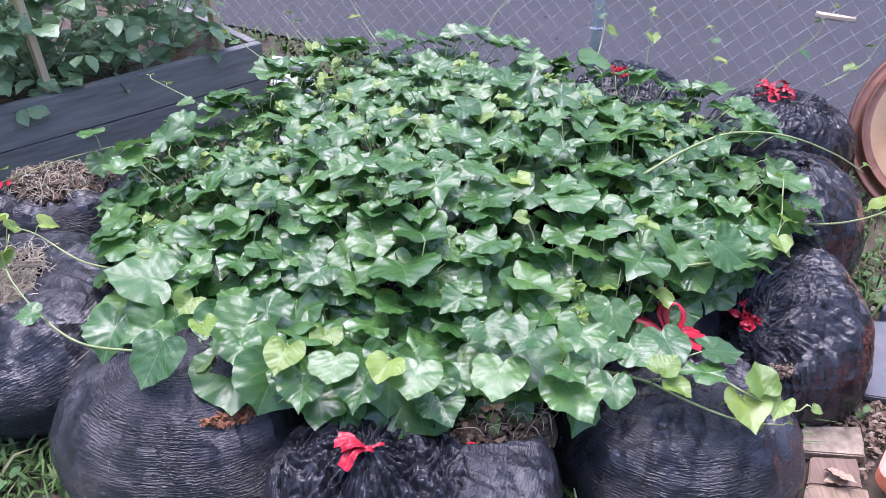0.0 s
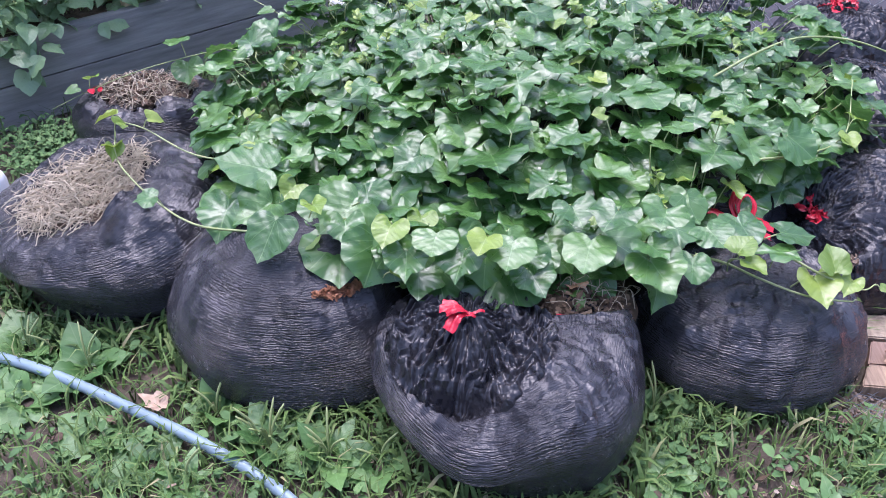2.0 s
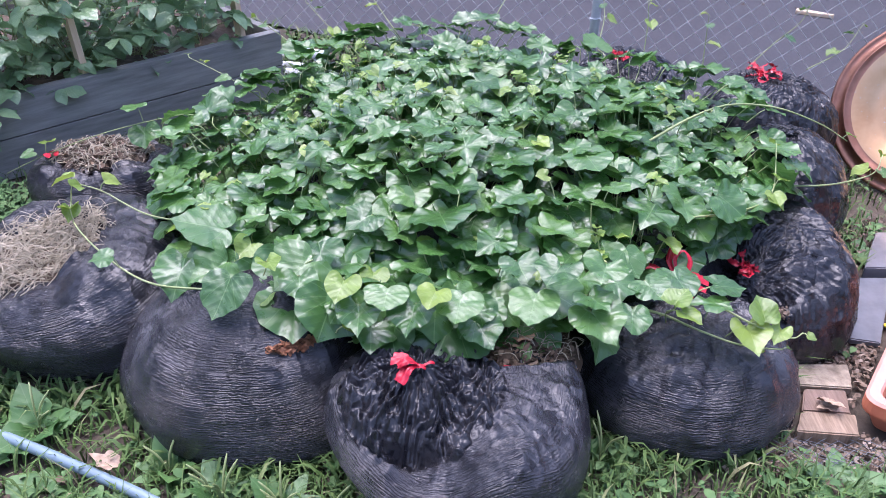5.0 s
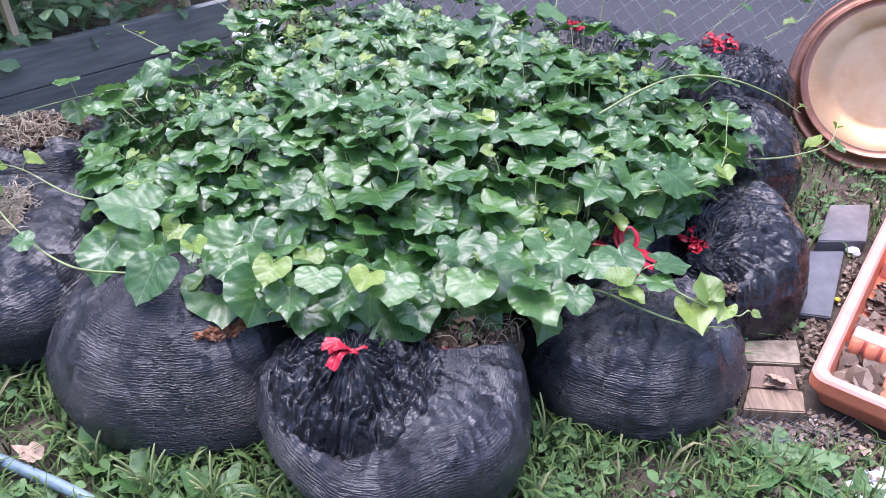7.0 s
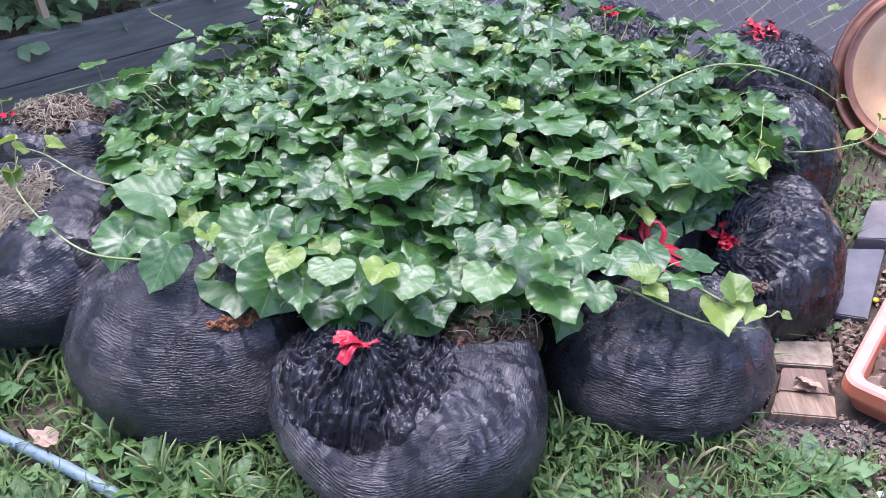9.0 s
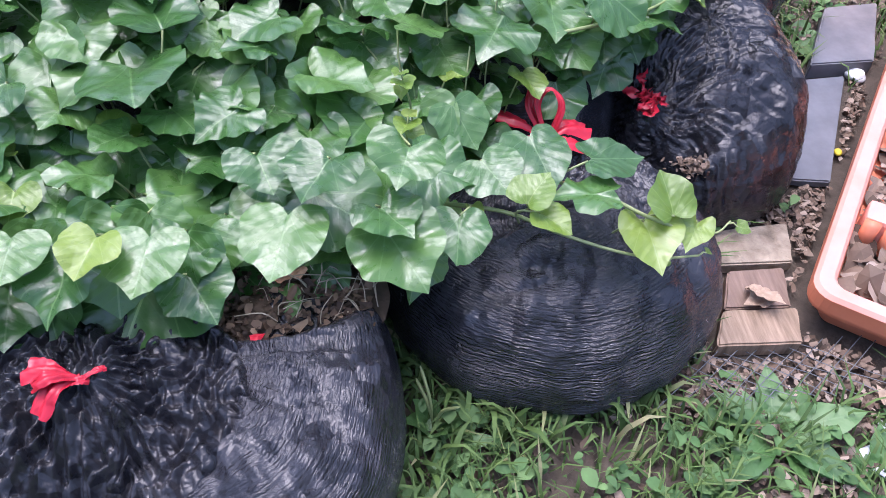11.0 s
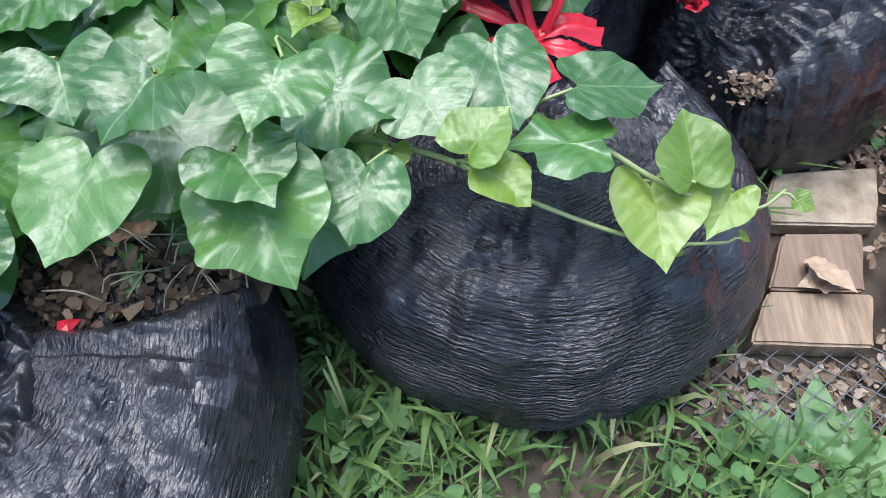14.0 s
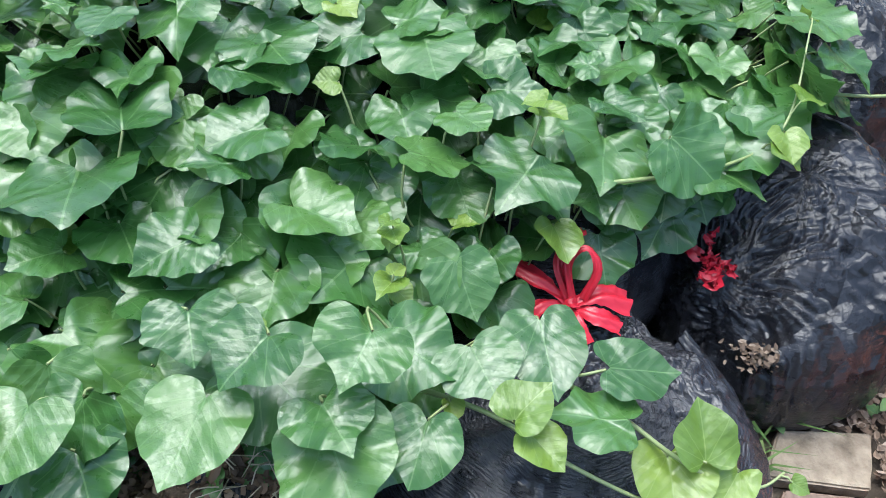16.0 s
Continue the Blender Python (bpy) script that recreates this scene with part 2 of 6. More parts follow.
def sack_material(name, ribs, rough):
    """Black plastic film, damp, with stretch ribs and a pressed diamond net."""
    m = Nodes(name)
    uv = m.coord("UV")
    o = m.coord("Object")
    rib = m.wave(m.coord("UV", (0.3, 1, 1)), 56.0, 7.0, 3, 2.0, "Y")
    fine = m.wave(m.coord("UV", (0.5, 1, 1)), 95.0, 9.0, 3, 2.4, "Y")
    rot_a = m.coord("UV", (1, 1, 1))
    sep = m.add("ShaderNodeSeparateXYZ")
    m.link(rot_a, sep.inputs[0])
    u, v = sep.outputs["X"], sep.outputs["Y"]
    da = m.math("PINGPONG", m.math("ADD", m.math("MULTIPLY", u, 1.0), m.math("MULTIPLY", v, 1.7)), 0.009)
    db = m.math("PINGPONG", m.math("SUBTRACT", m.math("MULTIPLY", u, 1.0), m.math("MULTIPLY", v, 1.7)), 0.009)
    net = m.math("MULTIPLY", m.math("MINIMUM", da, db), 110.0)
    patch = m.ramp(m.noise(o, 4.5, 2), [(0.34, (0, 0, 0)), (0.58, (1, 1, 1))])
    crumple = m.noise(o, 26, 7, 0.62, 0.8)
    # sharp creases of thin film
    warp = m.add("ShaderNodeVectorMath", operation="ADD")
    m.link(o, warp.inputs[0])
    bent = m.add("ShaderNodeTexNoise")
    bent.inputs["Scale"].default_value = 16.0
    bent.inputs["Detail"].default_value = 3.0
    m.link(o, bent.inputs["Vector"])
    small = m.add("ShaderNodeVectorMath", operation="SCALE")
    m.link(bent.outputs["Color"], small.inputs[0])
    small.inputs["Scale"].default_value = 0.03
    m.link(small.outputs[0], warp.inputs[1])
    def flat_facets(scale, slope, stretch):
        """Small flat pieces that meet in sharp creases."""
        sc = m.add("ShaderNodeVectorMath", operation="MULTIPLY")
        m.link(warp.outputs[0], sc.inputs[0])
        sc.inputs[1].default_value = stretch
        cell = m.add("ShaderNodeTexVoronoi")
        cell.inputs["Scale"].default_value = scale
        m.link(sc.outputs[0], cell.inputs["Vector"])
        off = m.add("ShaderNodeVectorMath", operation="SUBTRACT")
        m.link(sc.outputs[0], off.inputs[0])
        m.link(cell.outputs["Position"], off.inputs[1])
        lean = m.add("ShaderNodeVectorMath", operation="SUBTRACT")
        m.link(cell.outputs["Color"], lean.inputs[0])
        lean.inputs[1].default_value = (0.5, 0.5, 0.5)
        dot = m.add("ShaderNodeVectorMath", operation="DOT_PRODUCT")
        m.link(off.outputs[0], dot.inputs[0])
        m.link(lean.outputs[0], dot.inputs[1])
        return m.math("MULTIPLY", dot.outputs["Value"], slope)
    crease = m.math("ADD", flat_facets(20.0, 0.9, (1.0, 0.8, 0.5)), flat_facets(55.0, 0.75, (0.8, 1.0, 0.6)))
    # the slack film near the mouth is crumpled, the filled side is stretched into ribs
    ht = m.add("ShaderNodeSeparateXYZ")
    m.link(o, ht.inputs[0])
    slack = m.ramp(m.math("ADD", m.math("MULTIPLY", ht.outputs["Z"], 1.0), m.math("MULTIPLY", m.noise(o, 8, 3), 0.12)), [(0.19, (0, 0, 0)), (0.28, (1, 1, 1))])
    taut = m.math("SUBTRACT", 1.0, m.math("MULTIPLY", slack, 0.45))
    crease = m.math("MULTIPLY", crease, m.math("ADD", 0.15, m.math("MULTIPLY", slack, 0.6))) if ribs > 0.5 else crease
    wr = m.noise(m.coord("UV", (10, 34, 1) if ribs > 0.5 else (20, 16, 1)), 1.0, 6, 0.65, 1.2)
    n1 = m.bump(wr, 0.4, 0.006)
    n1 = m.bump(crumple, 0.3, 0.005, n1)
    n1 = m.bump(crease, 1.0, 1.0, n1)
    if ribs > 0.5:
        n1 = m.bump(m.noise(o, 130, 3, 0.6), 0.35, 0.0025, n1)
    weak = m.ramp(m.noise(o, 7, 3), [(0.36, (0.08,) * 3), (0.62, (1.0,) * 3)])
    n2 = m.bump(m.math("MULTIPLY", m.math("MULTIPLY", m.math("MULTIPLY", weak, taut), m.math("ADD", m.math("MULTIPLY", rib, 0.8), m.math("MULTIPLY", fine, 0.5))), ribs), 0.8, 0.0038, n1)
    n3 = m.bump(m.math("MULTIPLY", net, m.math("MULTIPLY", patch, m.math("MULTIPLY", taut, ribs))), 0.35, 0.0016, n2)
    dust = m.noise(o, 9, 8, 0.7)
    k = 1.4 if ribs > 0.5 else 1.0
    c = m.ramp(dust, [(0.35, (0.012 * k, 0.012 * k, 0.015 * k)), (0.6, (0.026 * k, 0.026 * k, 0.031 * k)), (0.8, (0.065 * k, 0.062 * k, 0.064 * k))])
    r = m.ramp(m.noise(o, 14, 6, 0.65), [(0.3, (rough - 0.08,) * 3), (0.7, (rough + 0.14,) * 3)])
    return m.done(c, r, n3, 0.0, 0.62 if ribs > 0.5 else 0.52)


M_SACK = sack_material("black_sack_ribbed", 1.0, 0.19)
M_SACK_SMOOTH = sack_material("black_sack_crumpled", 0.12, 0.25)
M_SOIL = plain("brown_soil", (0.045, 0.03, 0.02), (0.16, 0.115, 0.08), 30, 0.9, 0.8, 0.01)
M_MULCH = plain("leaf_mulch", (0.03, 0.02, 0.013), (0.13, 0.085, 0.05), 38, 0.75, 0.8, 0.008)
M_WOOD_PALE = plain("pale_raw_wood", (0.13, 0.085, 0.05), (0.42, 0.3, 0.2), 14, 0.65, 0.4, 0.003, stretch=(9, 1, 1))
M_STAKE = plain("pine_stake_wood", (0.66, 0.47, 0.3), (0.85, 0.66, 0.45), 12, 0.6, 0.25, 0.002, stretch=(6, 6, 0.7))
M_WOOD_DARK = plain("damp_brown_wood", (0.12, 0.075, 0.05), (0.27, 0.18, 0.13), 14, 0.6, 0.5, 0.003, stretch=(9, 1, 1))
M_BOARD = plain("charcoal_stained_board", (0.17, 0.165, 0.155), (0.34, 0.33, 0.31), 16, 0.55, 0.4, 0.003, stretch=(0.5, 5, 5))
M_STONE = plain("pale_paver_stone", (0.12, 0.09, 0.06), (0.46, 0.38, 0.28), 34, 0.8, 1.0, 0.012)
M_SLATE = plain("blue_grey_slate", (0.09, 0.095, 0.11), (0.18, 0.185, 0.2), 18, 0.45, 0.25, 0.002)
M_HOSE = plain("pale_blue_hose", (0.16, 0.23, 0.27), (0.23, 0.31, 0.35), 10, 0.4, 0.1, 0.001)
M_ORANGE = plain("faded_orange_plastic", (0.62, 0.17, 0.075), (0.75, 0.27, 0.15), 7, 0.5, 0.15, 0.002)
M_ORANGE_FADED = plain("bleached_orange_plastic", (0.68, 0.27, 0.19), (0.8, 0.4, 0.32), 9, 0.55, 0.15, 0.002)
M_BLACK = plain("black_rubber", (0.012, 0.012, 0.013), (0.03, 0.03, 0.03), 30, 0.6, 0.3, 0.002)
M_WHITE = plain("white_plastic", (0.7, 0.71, 0.72), (0.82, 0.83, 0.83), 8, 0.4, 0.1, 0.001)
M_GALV = plain("galvanised_steel", (0.62, 0.64, 0.68), (0.84, 0.86, 0.9), 30, 0.4, 0.1, 0.001)
M_WIRE = plain("dull_fence_wire", (0.45, 0.455, 0.46), (0.66, 0.665, 0.67), 60, 0.5, 0.1, 0.001, metal=0.15)
M_RED = plain("red_plastic_ribbon", (0.42, 0.01, 0.025), (0.6, 0.025, 0.05), 20, 0.35, 0.3, 0.003)
M_STRAW = plain("dry_straw", (0.29, 0.245, 0.165), (0.56, 0.49, 0.37), 40, 0.7, 0.2, 0.001)
M_CHIPS = plain("rusty_wood_chips", (0.16, 0.06, 0.03), (0.42, 0.19, 0.09), 60, 0.7, 0.3, 0.002)
M_PURPLE = plain("purple_marker", (0.06, 0.04, 0.3), (0.08, 0.05, 0.36), 20)


def litter_material(name, stops):
    m = Nodes(name)
    o = m.coord("Object")
    c = m.ramp(m.island(), stops)
    n = m.noise(o, 60, 4)
    c = m.mix(m.math("MULTIPLY", n, 0.5), c, (0.03, 0.02, 0.015), "MIX")
    return m.done(c, 0.75, m.bump(n, 0.3, 0.003))


M_LITTER = litter_material("dead_leaf_litter", [(0.0, (0.1, 0.065, 0.04)), (0.4, (0.2, 0.135, 0.09)), (0.75, (0.34, 0.25, 0.18)), (1.0, (0.52, 0.42, 0.33))])
M_CRUMB = litter_material("dark_leaf_crumbs", [(0.0, (0.05, 0.032, 0.02)), (0.5, (0.12, 0.075, 0.045)), (0.85, (0.2, 0.13, 0.08)), (1.0, (0.34, 0.24, 0.15))])
M_GRASS = litter_material("grass_green", [(0.0, (0.055, 0.125, 0.022)), (0.5, (0.095, 0.185, 0.034)), (0.92, (0.16, 0.26, 0.065)), (1.0, (0.36, 0.33, 0.17))])
M_WEED = litter_material("weed_green", [(0.0, (0.06, 0.15, 0.04)), (0.6, (0.1, 0.22, 0.06)), (1.0, (0.16, 0.28, 0.09))])


def asphalt_material():
    m = Nodes("dark_asphalt")
    o = m.coord("Object")
    g = m.noise(o, 160, 3, 0.7)
    big = m.noise(o, 1.4, 5)
    c = m.ramp(m.math("ADD", m.math("MULTIPLY", g, 0.5), m.math("MULTIPLY", big, 0.5)), [(0.3, (0.021, 0.02, 0.025)), (0.7, (0.046, 0.044, 0.051))])
    return m.done(c, 0.75, m.bump(g, 0.5, 0.004))


M_ASPHALT = asphalt_material()


def copper_material():
    m = Nodes("copper_finish_steel")
    o = m.coord("Object")
    n = m.noise(o, 7, 5, 0.6)
    spots = m.noise(o, 70, 3, 0.6)
    c = m.ramp(n, [(0.3, (0.58, 0.32, 0.15)), (0.7, (0.76, 0.49, 0.27))])
    c = m.mix(m.ramp(spots, [(0.66, (0, 0, 0)), (0.72, (0.8, 0.8, 0.8))]), c, (0.62, 0.52, 0.42))
    r = m.ramp(n, [(0.3, (0.4,) * 3), (0.7, (0.27,) * 3)])
    return m.done(c, r, m.bump(n, 0.08, 0.01), 0.9)


M_COPPER = copper_material()
M_COPPER_DARK = plain("tarnished_copper_rim", (0.22, 0.1, 0.065), (0.42, 0.21, 0.14), 20, 0.4, 0.1, 0.001, metal=0.8)

# ---- the sacks' places: x, y, half width, half depth, height ----
SACKS = {
    "front": (0.055, 0.998, 0.262, 0.266, 0.252),
    "slit": (-0.425, 1.197, 0.295, 0.272, 0.325),
    "hay": (-0.885, 1.37, 0.285, 0.26, 0.26),
    "straw": (-1.04, 1.96, 0.235, 0.17, 0.19),
    "coil": (0.54, 1.22, 0.247, 0.197, 0.215),
    "tied": (0.86, 1.6, 0.205, 0.255, 0.255),
    "side": (1.0, 2.02, 0.19, 0.23, 0.32),
    "rear_tied": (1.08, 2.45, 0.236, 0.2, 0.335),
    "back": (0.62, 2.62, 0.21, 0.2, 0.34),
}
# side outlines of the sacks, from the foot to the top: share of the half width, share of the height
OUTLINE = {
    "front": [(0.84, 0), (0.91, 0.2), (0.97, 0.45), (1, 0.66), (0.985, 0.8), (0.92, 0.91), (0.8, 0.98), (0.62, 1.0), (0.4, 1.0), (0, 1.0)],
    "slit": [(0.92, 0), (1, 0.12), (0.98, 0.3), (0.9, 0.5), (0.78, 0.68), (0.6, 0.83), (0.35, 0.95), (0, 1)],
    "hay": [(0.72, 0), (0.84, 0.2), (0.95, 0.5), (1, 0.72), (0.96, 0.88), (0.84, 0.98), (0.7, 1.02), (0.58, 1.0)],
    "straw": [(0.9, 0), (0.97, 0.25), (1, 0.6), (0.97, 0.82), (0.88, 0.97), (0.76, 1.02), (0.66, 1.0)],
    "coil": [(0.86, 0), (1, 0.2), (1, 0.45), (0.9, 0.7), (0.7, 0.88), (0.4, 0.98), (0, 1)],
    "tied": [(0.94, 0), (1, 0.12), (0.99, 0.3), (0.92, 0.55), (0.8, 0.78), (0.55, 0.95), (0, 1)],
    "round": [(0.86, 0), (0.97, 0.2), (1, 0.42), (0.93, 0.66), (0.76, 0.85), (0.45, 0.97), (0, 1)],
}
CANOPY = [(-0.6, 1.25), (-0.63, 1.42), (-0.74, 1.66), (-0.7, 1.88), (-0.58, 2.08), (-0.5, 2.32), (-0.31, 2.58), (0.05, 2.7), (0.36, 2.57), (0.68, 2.36), (0.87, 2.22), (0.93, 2.0), (0.87, 1.8), (0.77, 1.6), (0.68, 1.5), (0.53, 1.43), (0.41, 1.31), (0.36, 1.16), (0.12, 1.08), (-0.16, 1.075), (-0.42, 1.155)]


def edge_distance(x, y, poly):
    """Signed distance to a polygon, positive inside; and the outward direction of the nearest edge."""
    best, way, inside = 9.0, (0, -1), False
    n = len(poly)
    for i in range(n):
        (x1, y1), (x2, y2) = poly[i], poly[(i + 1) % n]
        dx, dy = x2 - x1, y2 - y1
        t = max(0, min(1, ((x - x1) * dx + (y - y1) * dy) / (dx * dx + dy * dy)))
        d = math.hypot(x - x1 - t * dx, y - y1 - t * dy)
        if d < best:
            ln = math.hypot(dx, dy)
            best, way = d, (dy / ln, -dx / ln)
        if (y1 > y) != (y2 > y) and x < (x2 - x1) * (y - y1) / (y2 - y1) + x1:
            inside = not inside
    return (best if inside else -best), way


# orientation of the outline decides the sign of the outward direction
area = sum(a[0] * b[1] - b[0] * a[1] for a, b in zip(CANOPY, CANOPY[1:] + CANOPY[:1]))
OUT_SIGN = 1.0 if area > 0 else -1.0


def in_sack(x, y, grow=0.0):
    return any(((x - c[0]) / (c[2] + grow)) ** 2 + ((y - c[1]) / (c[3] + grow)) ** 2 < 1 for c in SACKS.values())


# ---- ground ----
def build_ground():
    """One sheet: fine near the subject, coarse to the horizon."""
    xs = np.concatenate([[-60, -20, -8, -4], np.linspace(-2.6, 2.6, 131), [4, 8, 20, 60]])
    ys = np.concatenate([[-60, -20, -6, -2], np.linspace(-0.4, 3.4, 96), [5, 8, 20, 60]])
    gx, gy = np.meshgrid(xs, ys)
    near = smooth(2.6, 2.0, np.abs(gx)) * smooth(-0.4, 0.2, gy) * smooth(3.2, 2.7, gy)
    gz = near * (0.006 * fbm(gx * 6, gy * 6, 0, 3) - 0.004)
    verts = np.stack([gx, gy, gz], -1).reshape(-1, 3)
    w = len(xs)
    faces = [(r * w + c, r * w + c + 1, (r + 1) * w + c + 1, (r + 1) * w + c) for r in range(len(ys) - 1) for c in range(w - 1)]
    m = Nodes("garden_soil")
    o = m.coord("Object")
    a = m.noise(o, 26, 8, 0.65)
    b = m.noise(o, 2.2, 4)
    c = m.ramp(m.math("ADD", m.math("MULTIPLY", a, 0.6), m.math("MULTIPLY", b, 0.4)), [(0.3, (0.04, 0.03, 0.021)), (0.55, (0.095, 0.074, 0.054)), (0.75, (0.18, 0.145, 0.11))])
    mat = m.done(c, 0.9, m.bump(a, 0.7, 0.012))
    tagged(new("ground", mesh_of("ground", verts, faces, mat)), "damp brown garden soil under grass and weeds", "ground", kind="structure")


build_ground()

# fence line: from its far end to its near end
FENCE_A, FENCE_B = Vector((-1.6, 4.0, 0)), Vector((3.2, 2.05, 0))
FENCE_DIR = (FENCE_B - FENCE_A).normalized()
FENCE_N = Vector((-FENCE_DIR.y, FENCE_DIR.x, 0))
FENCE_TURN = math.degrees(math.atan2(FENCE_DIR.y, FENCE_DIR.x))


def build_asphalt():
    a = FENCE_A - FENCE_DIR * 14 + FENCE_N * 0.06
    b = FENCE_B + FENCE_DIR * 14 + FENCE_N * 0.06
    bm = bmesh.new()
    n, rows = 60, 30
    grid = []
    for r in range(rows + 1):
        for c in range(n + 1):
            p = a.lerp(b, c / n) + FENCE_N * (22 * r / rows)
            wob = 0.05 * float(vnoise(c * 0.7, r * 0.9, 0, 5)) if r == 0 else 0
            grid.append(bm.verts.new((p.x + FENCE_N.x * wob, p.y + FENCE_N.y * wob, 0.012)))
    for r in range(rows):
        for c in range(n):
            bm.faces.new([grid[r * (n + 1) + c], grid[r * (n + 1) + c + 1], grid[(r + 1) * (n + 1) + c + 1], grid[(r + 1) * (n + 1) + c]])
    tagged(new("road", from_bm("road", bm, M_ASPHALT, True)), "dark grey worn asphalt beyond the wire fence", "road", kind="structure")


build_asphalt()

def build_surround():
    """Plain walls added far outside the view, round the yard, block the low sky."""
    m = plain("sky_block_wall", (0.09, 0.09, 0.085), (0.16, 0.16, 0.15), 3, 0.85, 0.3, 0.01)
    # added only to darken what the sacks reflect sideways
    for name, c, s in (("wall_south", (0, -6.1, 1.0), (14.4, 0.2, 2.0)), ("wall_west", (-7.3, 4, 1.2), (0.2, 20, 2.4)), ("wall_east", (7.3, 4, 1.0), (0.2, 20, 2.0)), ("wall_north", (0, 14.1, 2.0), (14.4, 0.2, 4.0))):
        tagged(new(name, from_bm(name, boxes([(c, s, 0)]), m)), "plain unseen wall added to block the low sky", "wall", kind="structure")


build_surround()

# ---- sacks ----
def sack_mesh(name, spec, seed, mat, outline, pleats=None, pits=(), open_top=False, lean=(0.0, 0.0), n=320, m=170, crumple=1.0, rock=0.4, mouth=(0, 0), tip=(0, 0), shape=None, calm=None, swirl=None):
    """A slumped bag turned from its side outline. pleats: (dx, dy, count) of the gathered neck; pits: (dx, dy, dz, radius, depth) hollows; rock: share of flat dents."""
    cx, cy, rx, ry, h = spec
    th = np.linspace(0, 2 * np.pi, n, endpoint=False)
    po = np.array(outline, float) * (1, h / rx)
    along = np.concatenate([[0], np.cumsum(np.hypot(*np.diff(po, axis=0).T))])
    even = np.linspace(0, along[-1], m)
    pr, pz = np.interp(even, along, po[:, 0]), np.interp(even, along, po[:, 1]) * rx
    for _ in range(30):
        pr[1:-1], pz[1:-1] = (pr[:-2] + 2 * pr[1:-1] + pr[2:]) / 4, (pz[:-2] + 2 * pz[1:-1] + pz[2:]) / 4
    zc = pz[int(np.argmax(pr))]
    T, r = np.meshgrid(th, pr)
    z = np.repeat(pz[:, None], n, 1)
    lump = 1 + 0.055 * vnoise(np.cos(T) * 1.3 + seed, np.sin(T) * 1.3, z * 5, seed) + 0.015 * vnoise(np.cos(T) * 3, np.sin(T) * 3 + seed, z * 9, seed + 4)
    x, y = rx * r * np.cos(T) * lump, ry * r * np.sin(T) * lump
    x, y = x + lean[0] * z, y + lean[1] * z
    top = smooth(0.5, 0.95, z / h)
    z = z + top * 0.014 * vnoise(x * 6 + seed, y * 6, 0, seed + 9)
    if open_top:
        brim = smooth(0.8, 1.0, z / h)
        z = z + brim * (0.02 * vnoise(np.cos(T) * 2.6 + seed, np.sin(T) * 2.6, 0, seed + 70))
        x, y = x * (1 + 0.07 * brim * vnoise(np.cos(T) * 4, np.sin(T) * 4, 2, seed + 72)), y * (1 + 0.09 * brim * vnoise(np.cos(T) * 4, np.sin(T) * 4, 5, seed + 73))
    x, y = x + mouth[0] * top, y + mouth[1] * top
    z = z + smooth(0.2, 0.9, z / h) * (tip[0] * x + tip[1] * y)
    # outward directions
    nx, ny, nz = r * np.cos(T) * np.clip(1.1 - top * 0.8, 0.2, 1), r * np.sin(T) * np.clip(1.1 - top * 0.8, 0.2, 1), top
    ln = np.sqrt(nx ** 2 + ny ** 2 + nz ** 2) + 1e-6
    nx, ny, nz = nx / ln, ny / ln, nz / ln
    # creases: stretched round the side, crumpled over the top
    side = ridge(np.cos(T) * 2.2 + seed, np.sin(T) * 2.2, z * 60, seed, 3)
    wx, wy, wz = (0.02 * vnoise(x * 30 + q, y * 30, z * 30, seed + q) for q in (1, 2, 3))
    crum = ridge((x + wx) * 19 + 3 * seed, (y + wy) * 19, (z + wz) * 19, seed + 2, 4)
    folds = ridge(np.cos(T) * 4.5, np.sin(T) * 4.5 + seed, z * 6, seed + 21, 2)
    big = ridge((x + wx) * 8 + seed, (y + wy) * 8, (z + wz) * 8, seed + 31, 2)
    d = (1 - top) * 0.0014 * side + crumple * (0.002 + 0.004 * top) * crum + 0.004 * folds * crumple + 0.012 * max(0, crumple - 0.8) * big
    d = d + rock * (0.01 + 0.03 * max(0, crumple - 0.9)) * (0.45 + 0.55 * top) * (facets(x, y, 0.45 * z, seed + 50, 7.5) - 0.5)
    d = d + rock * (0.004 + 0.004 * max(0, crumple - 0.9)) * (facets(x, y, 0.5 * z, seed + 80, 26, 4) - 0.5)
    if swirl is not None:
        # folds that wind round a low point of the top
        sx, sy, turns = swirl
        rho, phi = np.hypot(x - sx, y - sy), np.arctan2(y - sy, x - sx)
        d = d + 0.009 * np.abs(np.sin(rho * 42 + turns * phi + 1.5 * vnoise(x * 14, y * 14, z * 9, seed + 61))) * smooth(0.0, 0.05, rho) * (0.35 + 0.65 * top)
    if calm is not None:
        d = d * calm(x, y, z)
    if pleats is not None:
        px, py, count = pleats
        qx, qy = x - px, y - py
        dist = np.sqrt(qx ** 2 + qy ** 2)
        ang = np.arctan2(qy, qx)
        w = np.exp(-(dist / 0.18) ** 2) * (z > zc)
        wav = np.sin(ang * count + 6 * vnoise(ang * 3, dist * 24, seed, seed))
        d = d + w * (0.009 * np.abs(wav) * smooth(0.0, 0.05, dist) + 0.005 * np.abs(np.sin(ang * count * 1.7 + dist * 60))) + 0.022 * np.exp(-(dist / 0.022) ** 2) * (z > zc) - 0.012 * np.exp(-((dist - 0.055) / 0.03) ** 2) * (z > zc)
    x, y, z = x + nx * d, y + ny * d, z + nz * d
    for px, py, pz, rad, depth in pits:
        w = np.exp(-(((x - px) ** 2 + (y - py) ** 2 + (z - pz) ** 2) / rad ** 2) ** 1.5)
        x, y, z = x - nx * depth * w, y - ny * depth * w, z - nz * depth * w
